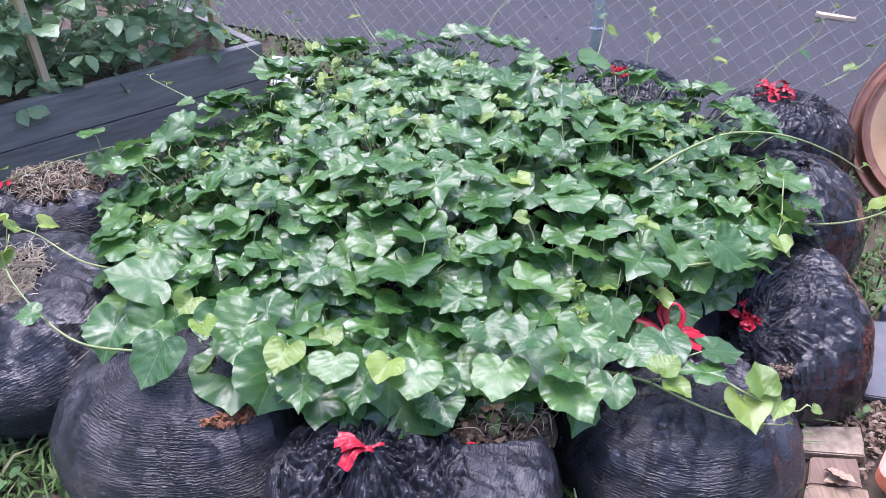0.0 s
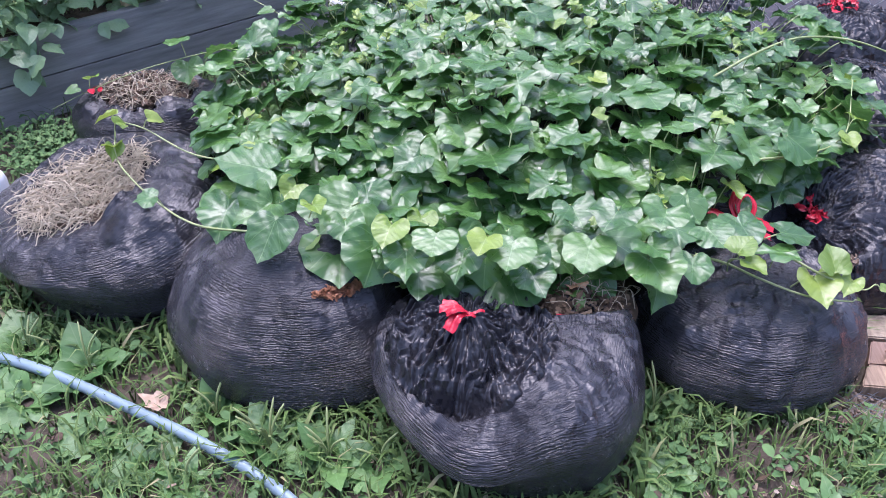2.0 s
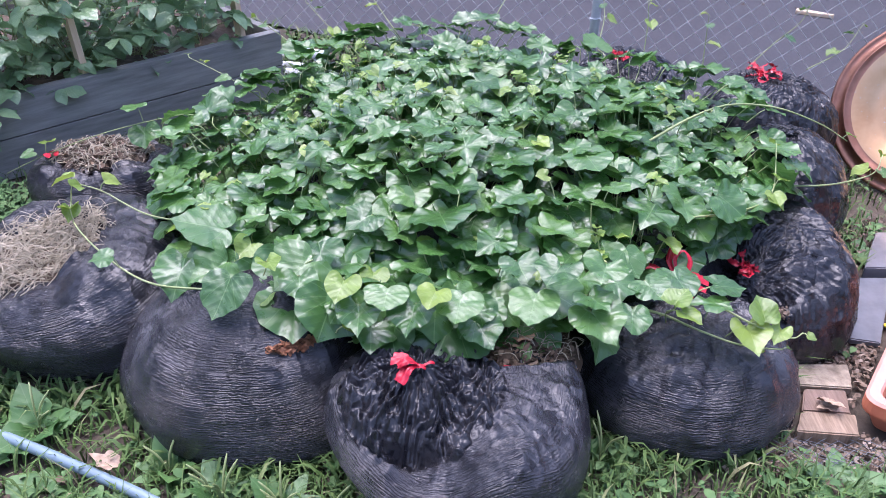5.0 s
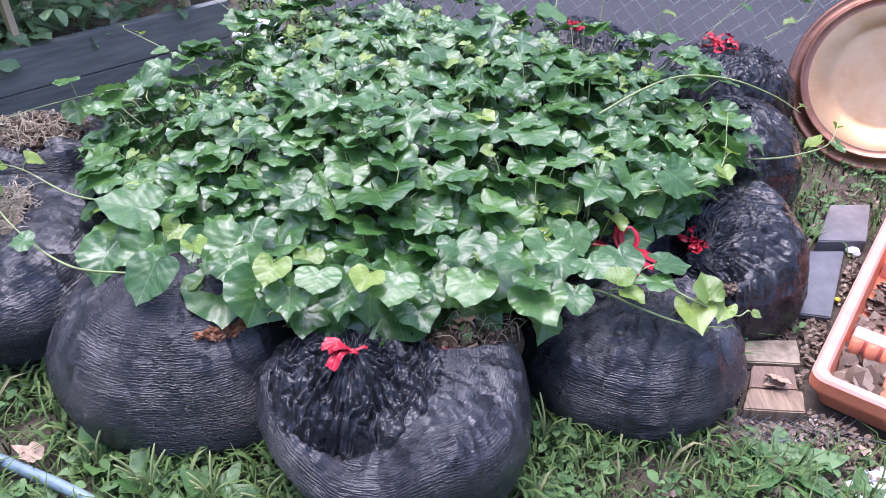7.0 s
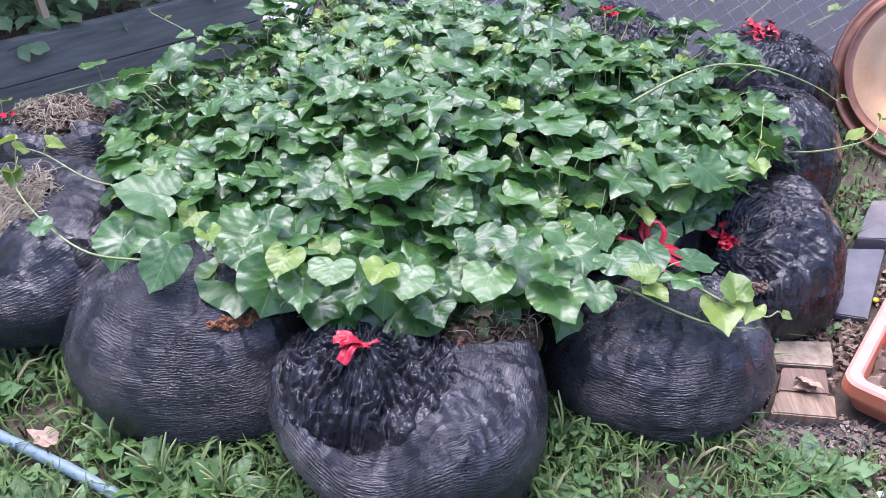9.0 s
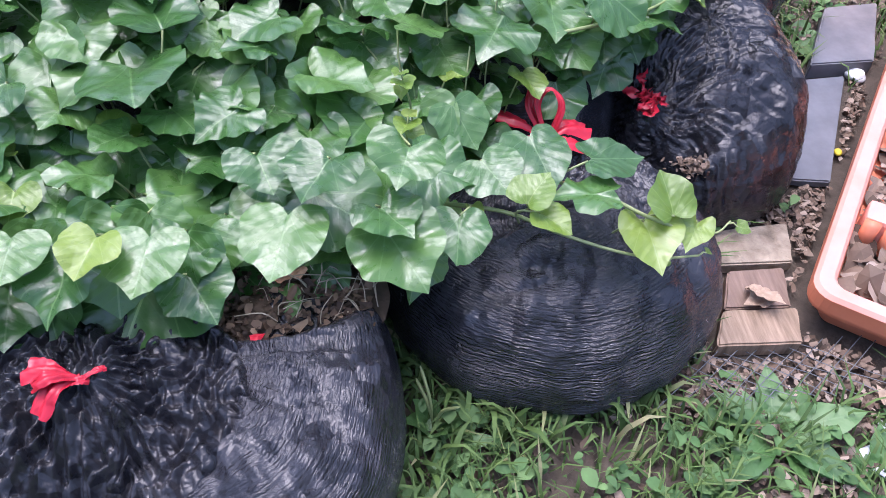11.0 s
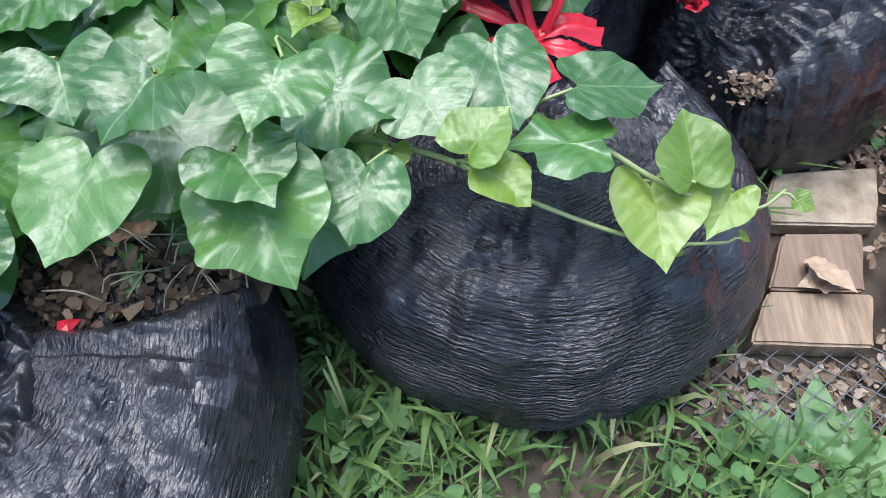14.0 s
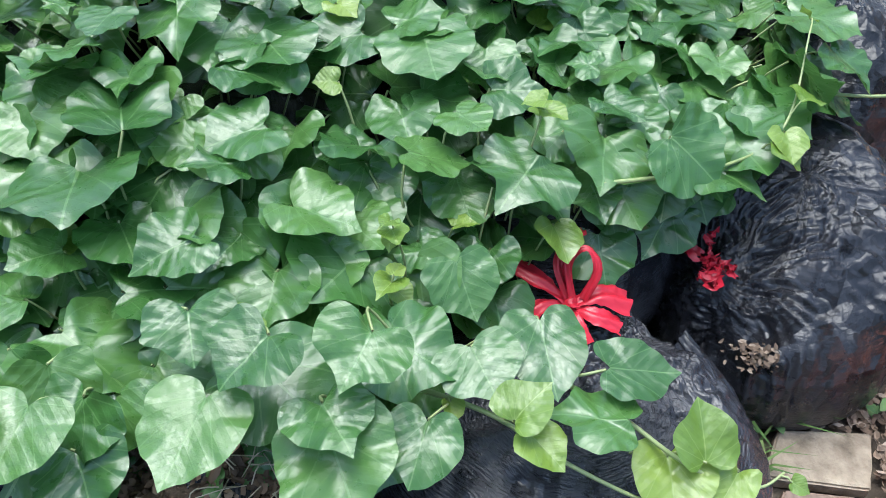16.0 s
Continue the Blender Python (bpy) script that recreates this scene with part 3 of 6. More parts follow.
    if shape is not None:
        x, y, z = shape(x, y, z)
    z = np.maximum(z, 0.0)
    verts = list(np.stack([x, y, z], -1).reshape(-1, 3))
    arc = even * rx
    uv = np.stack([T * (rx + ry) / 2, np.repeat(arc[:, None], n, 1)], -1).reshape(-1, 2)
    faces = [(i * n + j, i * n + (j + 1) % n, (i + 1) * n + (j + 1) % n, (i + 1) * n + j) for i in range(m - 1) for j in range(n)]
    uv = list(uv)
    if open_top:
        # the film folds over the brim and runs down inside
        last = (m - 1) * n
        for k, (s, dz) in enumerate([(0.95, 0.006), (0.88, -0.004), (0.82, -0.03)]):
            for j in range(n):
                vx, vy, vz = verts[last + j]
                wob = 0.012 * float(vnoise(j * 0.11, k, seed, seed))
                verts.append(np.array([vx * (s + wob), vy * (s + wob), vz + dz + wob]))
                uv.append(np.array(uv[last + j]) + (0, 0.012 * (k + 1)))
            b0, b1 = (last if k == 0 else m * n + (k - 1) * n), m * n + k * n
            faces += [(b0 + j, b0 + (j + 1) % n, b1 + (j + 1) % n, b1 + j) for j in range(n)]
    faces.append(tuple(range(n))[::-1])
    return mesh_of(name, verts, faces, mat, True, np.array(uv))


def ribbon(points, width, seed, twist=3.0):
    """A crumpled flat strip with some thickness."""
    pts = curve_through(points, 26)
    r = np.random.default_rng(seed)
    verts, faces = [], []
    tang = np.gradient(pts, axis=0)
    for i, (p, t) in enumerate(zip(pts, tang)):
        t = t / (np.linalg.norm(t) + 1e-9)
        a = np.cross(t, (0.1, 0.2, 1.0))
        a /= np.linalg.norm(a) + 1e-9
        b = np.cross(t, a)
        w = twist * math.sin(i * 0.35 + seed)
        side = math.cos(w * 0.4) * a + math.sin(w * 0.4) * b
        wd = width * (0.7 + 0.5 * r.random())
        verts += [p - side * wd + 0.003 * r.normal(size=3), p + b * 0.25 * wd + 0.002 * r.normal(size=3), p + side * wd + 0.003 * r.normal(size=3)]
        if i:
            k = 3 * i
            faces += [(k - 3, k, k + 1, k - 2), (k - 2, k + 1, k + 2, k - 1)]
    return verts, faces


def petal(points, widths, seed):
    """A leaf of thin crinkled film along a line, folded lengthwise."""
    pts = curve_through(points, 22)
    wid = np.interp(np.linspace(0, 1, len(pts)), np.linspace(0, 1, len(widths)), widths)
    tang = np.gradient(pts, axis=0)
    verts, faces, k = [], [], 9
    for i, (p, t) in enumerate(zip(pts, tang)):
        t = t / (np.linalg.norm(t) + 1e-9)
        a = np.cross(t, (0.05, 0.1, 1.0))
        a /= np.linalg.norm(a) + 1e-9
        b = np.cross(a, t)
        for q in range(k):
            s = 2 * q / (k - 1) - 1
            crinkle = 0.22 * wid[i] * math.sin(5.5 * s + seed + 0.25 * i) + 0.0014 * float(vnoise(s * 3, i * 0.6, seed, seed))
            verts.append(p + a * wid[i] * s * (1 + 0.08 * float(vnoise(i * 0.5, seed, s, 3))) + b * (crinkle - 0.25 * wid[i] * s * s))
        if i:
            o = (i - 1) * k
            faces += [(o + q, o + q + 1, o + k + q + 1, o + k + q) for q in range(k - 1)]
    return verts, faces


def red_bow(x, y, z, n, spread, width, seed, label, parent, way=0, fan=180):
    """A knot with n crumpled loops of flat ribbon, fanned about the azimuth way."""
    r = np.random.default_rng(seed)
    knot = part("drawstring", mesh_of("drawstring", *ribbon([(-0.01, 0, 0.006), (0, 0.006, 0.016), (0.01, 0, 0.006)], width, seed, 1.0), M_RED), parent, pose(x, y, z), label)
    for k in range(n):
        w = radians(way + fan * (2 * (k + 0.5) / n - 1)) + r.normal() * 0.2
        ln = spread * r.uniform(0.6, 1.1)
        d, q = np.array([math.cos(w), math.sin(w), 0]), np.array([-math.sin(w), math.cos(w), 0])
        up = r.uniform(0.15, 0.5) * ln
        pts = [np.array([0, 0, 0.008]), d * ln * 0.5 + q * 0.15 * ln + (0, 0, up), d * ln + (0, 0, up * 0.5 + 0.004)]
        if k % 3:
            pts += [d * ln * 0.6 - q * 0.2 * ln + (0, 0, up * 0.5), np.array([0.004, 0, 0.01])]
        part("ribbon", mesh_of("ribbon", *ribbon(pts, width * r.uniform(0.6, 1.2), seed + k, 2.0), M_RED), knot)
    return knot


def neck_mesh(seed):
    """The twisted, gathered end of a bag."""
    n, m = 40, 14
    verts, faces = [], []
    for q in range(m):
        s = q / (m - 1)
        rad = 0.05 * (1 - s) ** 2 + 0.008 + 0.02 * max(0, s - 0.55)
        for p in range(n):
            w = 6.283 * p / n
            k = rad * (1 + 0.28 * math.sin(9 * w + 3 * s + seed) + 0.12 * math.sin(17 * w - 2 * s))
            verts.append((k * math.cos(w) + 0.03 * s * s, k * math.sin(w) - 0.02 * s * s, -0.02 + 0.075 * s - 0.03 * s * s))
    faces = [(q * n + p, q * n + (p + 1) % n, (q + 1) * n + (p + 1) % n, (q + 1) * n + p) for q in range(m - 1) for p in range(n)]
    faces.append(tuple((m - 1) * n + p for p in range(n)))
    return mesh_of("neck", verts, faces, M_SACK_SMOOTH)


def strands(n, region, length, radius, seed, mat, name, parent, label, lift=0.02):
    """Dry stalks lying in a heap. region(r) gives a place."""
    r = np.random.default_rng(seed)
    hp = Heap()
    for _ in range(n):
        x, y, z = region(r)
        w, ln = r.uniform(0, 6.28), length * r.uniform(0.5, 1.3)
        d = np.array([math.cos(w), math.sin(w), r.normal() * 0.25])
        bend = r.normal(size=3) * 0.25 * ln
        p0 = np.array([x, y, z])
        pts = [p0 - d * ln / 2, p0 + bend * 0.5 + (0, 0, lift * r.random()), p0 + d * ln / 2]
        hp.add(*tube(curve_through(pts, 6), radius * r.uniform(0.6, 1.3), 3, False))
    return part(name, hp.mesh(name, mat), parent, None, label, kind="stuff")


def crumb(r, size):
    """A small curled flake of dead leaf."""
    k = 6
    ang = np.linspace(0, 6.28, k, endpoint=False) + r.normal(size=k) * 0.2
    rad = size * r.uniform(0.55, 1.15, k)
    tilt = r.normal(size=2) * 0.45
    verts = [np.array([0, 0, size * 0.25 * r.normal()])]
    for w, q in zip(ang, rad):
        px, py = q * math.cos(w), 0.7 * q * math.sin(w)
        verts.append(np.array([px, py, tilt[0] * px + tilt[1] * py + 0.25 * size * r.random()]))
    turn = r.uniform(0, 6.28)
    c, s = math.cos(turn), math.sin(turn)
    verts = [np.array([c * v[0] - s * v[1], s * v[0] + c * v[1], v[2]]) for v in verts]
    return verts, [(0, i + 1, (i + 1) % k + 1) for i in range(k)]


def flakes(n, region, size, seed, mat, name, parent=None, label="", m=None):
    r = np.random.default_rng(seed)
    hp = Heap()
    for _ in range(n):
        p = np.array(region(r))
        v, f = crumb(r, size * r.uniform(0.5, 1.4))
        hp.add([q + p for q in v], f)
    me = hp.mesh(name, mat, False)
    if parent is not None:
        return part(name, me, parent, m, label, kind="stuff")
    return tagged(new(name, me), label, "litter", kind="stuff")


def mound(name, rx, ry, z0, z1, seed, mat):
    """A low heap of loose filling."""
    verts, faces = [(0, 0, z1)], []
    n, rings = 36, 8
    for k in range(1, rings + 1):
        for j in range(n):
            w = 2 * math.pi * j / n
            s = k / rings
            x, y = rx * s * math.cos(w), ry * s * math.sin(w)
            verts.append((x, y, z1 + (z0 - z1) * s ** 2 + 0.012 * float(fbm(x * 30, y * 30, seed, seed))))
    for j in range(n):
        faces.append((0, 1 + j, 1 + (j + 1) % n))
    for k in range(rings - 1):
        for j in range(n):
            a, b = 1 + k * n + j, 1 + k * n + (j + 1) % n
            faces.append((a, a + n, b + n, b)[::-1])
    return mesh_of(name, verts, faces, mat)


def build_sacks():
    S = SACKS
    made = {}

    def sack(key, seed, mat, label, **kw):
        c = S[key]
        t = thing("garbage_sack", c[0], c[1], 0, label, "garbage bag", "sacks of the vine bed")
        part("bag", sack_mesh("bag_" + key, c, seed, mat, OUTLINE.get(key, OUTLINE["round"]), **kw), t)
        made[key] = t
        return t

    # front bag with the red drawstring
    def front_shape(x, y, z):
        up = smooth(0.12, 0.2, z)
        rho = np.sqrt(((x + 0.095) / 0.165) ** 2 + ((y + 0.045) / 0.15) ** 2)
        z = z - up * (0.045 * smooth(0.95, 0.7, rho) + 0.055 * np.exp(-((x + 0.1) / 0.11) ** 2) * smooth(-0.05, -0.19, y))
        z = z - up * 0.028 * smooth(0.08, -0.05, x)
        tray = np.sqrt(((x - 0.095) / 0.135) ** 2 + ((y - 0.115) / 0.1) ** 2)
        z = z - 0.035 * smooth(1.0, 0.7, tray) * smooth(0.15, 0.21, z) - 0.02 * smooth(0.06, 0.2, x) * smooth(0.05, -0.1, y) * up
        return x, y, z

    def front_calm(x, y, z):
        wedge = np.exp(-(((x + 0.09) / 0.17) ** 2 + ((y + 0.05) / 0.16) ** 2))
        return 0.45 + 1.0 * wedge * smooth(0.15, 0.2, z) + 0.9 * smooth(0.19, 0.24, z)
    t = sack("front", 3, M_SACK, "full black plastic sack with a red drawstring bow, ribbed side", crumple=1.1, rock=0.5, lean=(-0.095, 0.0), shape=front_shape, calm=front_calm)
    bow = part("drawstring", mesh_of("drawstring", *petal([(0.012, 0.0, 0.0), (0.0, -0.002, 0.007), (-0.012, 0.0, 0.0)], (0.006, 0.009, 0.006), 4), M_RED), t, pose(-0.098, -0.046, 0.306) @ Matrix.Scale(0.85, 4), "glossy red drawstring bow")
    for k, (pts, wid) in enumerate([(((-0.004, 0, 0.004), (-0.032, 0.006, 0.02), (-0.062, 0.012, 0.016)), (0.006, 0.014, 0.02)), (((-0.004, -0.002, 0.004), (-0.026, -0.018, 0.012), (-0.046, -0.042, -0.008)), (0.006, 0.013, 0.016)), (((-0.002, 0, 0.006), (-0.03, -0.008, 0.026), (-0.05, -0.012, 0.012)), (0.005, 0.011, 0.012)), (((0.004, 0, 0.003), (0.02, 0.008, 0.008), (0.03, 0.014, 0.002)), (0.004, 0.005, 0.004))]):
        part("ribbon", mesh_of("ribbon", *petal(pts, wid, 30 + k), M_RED), bow)
    part("filling", mound("filling_front", 0.14, 0.105, 0.2, 0.236, 5, M_MULCH), t, pose(0.095, 0.115, 0.0))
    flakes(1300, lambda r: (0.095 + 0.115 * r.uniform(-1, 1), 0.11 + 0.08 * r.uniform(-1, 1), 0.228 + 0.012 * r.random()), 0.006, 8, M_CRUMB, "leaf_mulch", t)
    flakes(26, lambda r: (0.095 + 0.11 * r.uniform(-1, 1), 0.1 + 0.07 * r.uniform(-1, 1), 0.24 + 0.006 * r.random()), 0.011, 18, M_CRUMB, "dead_leaves", t, "curled brown leaf pieces")
    strands(50, lambda r: (0.14 + 0.08 * r.uniform(-1, 1), 0.12 + 0.06 * r.uniform(-1, 1), 0.234 + 0.014 * r.random()), 0.045, 0.0008, 9, M_STRAW, "dry_hay", t, "thin brown dry stalks")
    flakes(1, lambda r: (0.074, 0.033, 0.245), 0.013, 6, M_RED, "red_scrap", t, "small red plastic scrap")
    # gathered film in the hollow behind the brim
    n = 230
    gx, gy = np.meshgrid(np.linspace(-1, 1, n), np.linspace(-1, 1, n))
    lx, ly = -0.085 + 0.17 * gx * np.sqrt(1 - gy ** 2 / 2), -0.045 + 0.152 * gy * np.sqrt(1 - gx ** 2 / 2)
    rr = np.sqrt(np.clip((gx ** 2 + gy ** 2 - gx ** 2 * gy ** 2), 0, 1))
    kx, ky = lx + 0.098, ly + 0.036
    kd, ka = np.sqrt(kx ** 2 + ky ** 2), np.arctan2(ky, kx)
    wq = 0.025 * vnoise(lx * 22, ly * 22, 0, 71)
    low = np.exp(-((lx + 0.1) / 0.1) ** 2) * smooth(-0.06, -0.18, ly)
    saw = ka * 2.6 + 0.9 * vnoise(ka * 2.0, kd * 14, 0, 73)
    saw2 = ka * 5.3 + 1.2 * vnoise(ka * 2.5, kd * 18, 3, 76)
    pleat = (np.abs(saw - np.floor(saw + 0.5)) + 0.6 * np.abs(saw2 - np.floor(saw2 + 0.5))) * smooth(0.0, 0.05, kd) * (0.4 + 0.6 * np.exp(-(kd / 0.1) ** 2))
    gz = 0.268 - 0.085 * low + 0.03 * np.exp(-(kd / 0.075) ** 2) + 0.028 * (pleat - 0.4) + 0.034 * (facets(lx + wq, ly - wq, 0.0, 72, 17) - 0.5) + 0.02 * (facets(lx - wq, ly, 0.2, 78, 42, 4) - 0.5) + 0.012 * np.exp(-(kd / 0.02) ** 2)
    pocket = np.exp(-(((lx + 0.11) / 0.045) ** 2 + ((ly + 0.155) / 0.02) ** 2)) + 0.45 * np.exp(-(((lx + 0.02) / 0.03) ** 2 + ((ly + 0.085) / 0.03) ** 2))
    gz = gz - 0.05 * pocket - 0.04 * smooth(0.88, 1.0, rr)
    faces = [(q * n + p, q * n + p + 1, (q + 1) * n + p + 1, (q + 1) * n + p) for q in range(n - 1) for p in range(n - 1)]
    part("gathered_neck", mesh_of("gathered_neck", np.stack([lx, ly, gz], -1).reshape(-1, 3), faces, M_SACK_SMOOTH, True, np.stack([lx, ly], -1).reshape(-1, 2)), t, None, "crumpled shiny gathered film")

    # bag with a slit that shows wood chips
    t = sack("slit", 11, M_SACK, "round full black sack with a slit that shows wood chips", pits=((-0.1, -0.08, 0.29, 0.03, 0.01), (0.2, -0.16, 0.16, 0.04, 0.012)), crumple=0.6, rock=0.3, lean=(0.04, 0.0))
    bag = t.children[0].data
    n = 320
    co = np.zeros(len(bag.vertices) * 3)
    bag.vertices.foreach_get("co", co)
    co = co.reshape(-1, 3)
    at = int(np.argmin(((co - (0.115, -0.14, 0.245)) ** 2).sum(1)))
    ci, cj = divmod(at, n)
    verts, faces, spots = [], [], []
    hj, hi = 14, 3.6
    for di in range(-4, 5):
        for dj in range(-14, 15):
            p = co[(ci + di - round(0.13 * dj)) * n + (cj + dj) % n]
            inside = (di / hi) ** 2 + (dj / hj) ** 2 < 1
            verts.append(p + np.array([0.1, -0.5, 0.8]) * (0.0015 if inside else -0.002))
            if inside:
                spots.append(p)
    for q in range(8):
        for p in range(28):
            faces.append((q * 29 + p, q * 29 + p + 1, (q + 1) * 29 + p + 1, (q + 1) * 29 + p))
    part("slit", mesh_of("slit", verts, faces, M_MULCH), t, None, "torn slit in the film")
    hp, r = Heap(), np.random.default_rng(4)
    for _ in range(170):
        p = spots[r.integers(len(spots))] + r.normal(size=3) * 0.0015 + (0, -0.001, 0.002)
        v, f = crumb(r, 0.0075)
        hp.add([q + p for q in v], f)
    part("wood_mulch", hp.mesh("wood_mulch", M_CHIPS, False), t, None, "reddish brown wood chips", kind="stuff")

    # hay bag, open at the top
    t = sack("hay", 17, M_SACK, "slumped open black sack full of dry hay", open_top=True, crumple=1.0, rock=0.35, mouth=(-0.07, 0.02), tip=(0.24, 0.08))
    part("filling", mound("filling_hay", 0.17, 0.16, 0.222, 0.25, 15, M_MULCH), t, pose(-0.08, 0.02, -0.02, 0, -11, 0))

    def hay_place(r):
        w, q = r.uniform(0, 6.28), r.random() ** 0.5
        x, y = 0.165 * q * math.cos(w) - 0.08, 0.16 * q * math.sin(w) + 0.02
        return x, y, 0.238 + 0.22 * (x + 0.08) + 0.06 * y - 0.016 * q * q + 0.022 * r.random()
    strands(900, hay_place, 0.075, 0.0011, 16, M_STRAW, "hay", t, "pale dry tangled hay")

    # straw bag near the raised bed
    t = sack("straw", 23, M_SACK, "open black sack of straw beside the raised bed", open_top=True, crumple=0.9, rock=0.3)
    part("filling", mound("filling_straw", 0.155, 0.115, 0.182, 0.2, 25, M_MULCH), t, pose(0, 0, 0))

    def straw_place(r):
        w, q = r.uniform(0, 6.28), r.random() ** 0.5
        return 0.15 * q * math.cos(w), 0.11 * q * math.sin(w), 0.2 - 0.01 * q * q + 0.014 * r.random()
    flakes(3, lambda r: (-0.13 + 0.02 * r.normal(), -0.05 + 0.01 * r.normal(), 0.222), 0.016, 7, M_RED, "red_scrap", t, "small red plastic scrap")
    strands(300, straw_place, 0.05, 0.0012, 26, M_STRAW, "straw", t, "dry straw")
    flakes(330, straw_place, 0.014, 27, M_CRUMB, "leaf_mulch", t)

    # coiled bag
    t = sack("coil", 29, M_SACK, "wet black plastic sack slumped in coiled folds", pleats=(0.07, 0.16, 17), pits=((-0.05, -0.085, 0.195, 0.028, 0.026), (-0.09, 0.0, 0.21, 0.035, 0.02)), crumple=1.3, rock=0.6, swirl=(-0.05, -0.085, 1.0))
    bow = part("drawstring", mesh_of("drawstring", *petal([(0.012, 0.0, 0.0), (0.0, -0.002, 0.012), (-0.012, 0.0, 0.0)], (0.008, 0.011, 0.008), 4), M_RED), t, pose(-0.005, 0.14, 0.24), "loose red drawstring ribbons")
    for k, (pts, wid) in enumerate([(((0, 0, 0.004), (0.035, 0.012, 0.014), (0.075, 0.014, -0.002)), (0.008, 0.016, 0.022)), (((0, 0, 0), (0.03, -0.016, 0.008), (0.062, -0.022, -0.004)), (0.007, 0.013, 0.016)), (((0, 0, 0), (-0.035, -0.012, 0.012), (-0.06, -0.03, 0.0)), (0.007, 0.013, 0.012)), (((0, 0, 0.004), (-0.04, 0.02, 0.02), (-0.085, 0.05, 0.02)), (0.007, 0.014, 0.012)), (((0.002, 0, 0.008), (-0.01, 0.028, 0.05), (0.012, 0.04, 0.062), (0.026, 0.022, 0.045), (0.012, 0.002, 0.01)), (0.007, 0.006, 0.006, 0.006, 0.006)), (((-0.004, 0, 0.008), (-0.02, 0.03, 0.04), (-0.008, 0.06, 0.06), (0.01, 0.08, 0.05)), (0.006, 0.007, 0.007, 0.006)), (((0, 0, 0.002), (0.01, -0.03, 0.004), (0.022, -0.05, -0.008)), (0.006, 0.009, 0.008))]):
        part("ribbon", mesh_of("ribbon", *petal(pts, wid, 40 + k), M_RED), bow)

    for q, (dx, dy) in enumerate([(0.0, 0.0), (0.012, 0.02), (-0.01, -0.015)]):
        line = [(0.13 + dx, 0.12 + dy, 0.2), (0.19 + dx, 0.07 + dy, 0.16), (0.228 + dx, 0.01 + dy, 0.1), (0.24 + dx, -0.04 + dy, 0.04), (0.232 + dx, -0.08 + dy, 0.006)]
        part("film_tail", mesh_of("film_tail", *petal(line, (0.012, 0.02, 0.026, 0.024, 0.014), 20 + q), M_SACK_SMOOTH), t, None, "loose crinkled tail of black film")
    # tied bag with crumpled film
    t = sack("tied", 37, M_SACK_SMOOTH, "crumpled shiny black sack knotted with red ties", pleats=(-0.12, -0.13, 19), pits=((-0.06, -0.21, 0.19, 0.03, 0.02),), crumple=1.35, rock=0.5, tip=(0.05, 0.14))
    red_bow(-0.135, -0.14, 0.218, 5, 0.05, 0.006, 17, "red plastic ties", t)
    flakes(150, lambda r: (-0.065 + 0.014 * r.normal(), -0.226 + 0.01 * r.normal(), 0.152 + 0.006 * r.normal()), 0.005, 38, M_LITTER, "leaf_mulch", t)

    t = sack("side", 41, M_SACK_SMOOTH, "black plastic sack half hidden by vines", crumple=1.3, rock=0.5)
    part("neck", neck_mesh(3), t, pose(-0.04, 0.0, 0.32), "gathered black neck")
    t = sack("rear_tied", 43, M_SACK_SMOOTH, "black sack knotted with red ribbon beside the copper lid", pleats=(0.0, 0.03, 17), crumple=1.35, rock=0.5)
    red_bow(-0.05, 0.0, 0.348, 7, 0.085, 0.006, 23, "red plastic ribbon", t)
    t = sack("back", 47, M_SACK_SMOOTH, "black sack with a red knot near the fence post", pleats=(-0.05, -0.08, 15), crumple=1.3, rock=0.5)
    red_bow(-0.05, -0.06, 0.35, 4, 0.045, 0.01, 29, "red knot", t)
    inner_neck = neck_mesh(7)
    # the filled sacks that the vines grow out of
    for i, (x, y) in enumerate([(0.02, 1.6), (-0.42, 1.72), (0.5, 1.6), (0.05, 2.12), (0.5, 2.14), (-0.42, 2.2), (0.08, 2.45)]):
        c = (x, y, 0.23, 0.23, 0.29)
        t = thing("garbage_sack", x, y, 0, "black soil sack covered by sweet potato vines", "garbage bag", "sacks of the vine bed")
        part("bag", sack_mesh("bag_inner", c, 60 + i, M_SACK, OUTLINE["round"], n=80, m=36), t)
        part("neck", inner_neck, t, pose(0, 0, 0.3), "gathered black neck")


build_sacks()

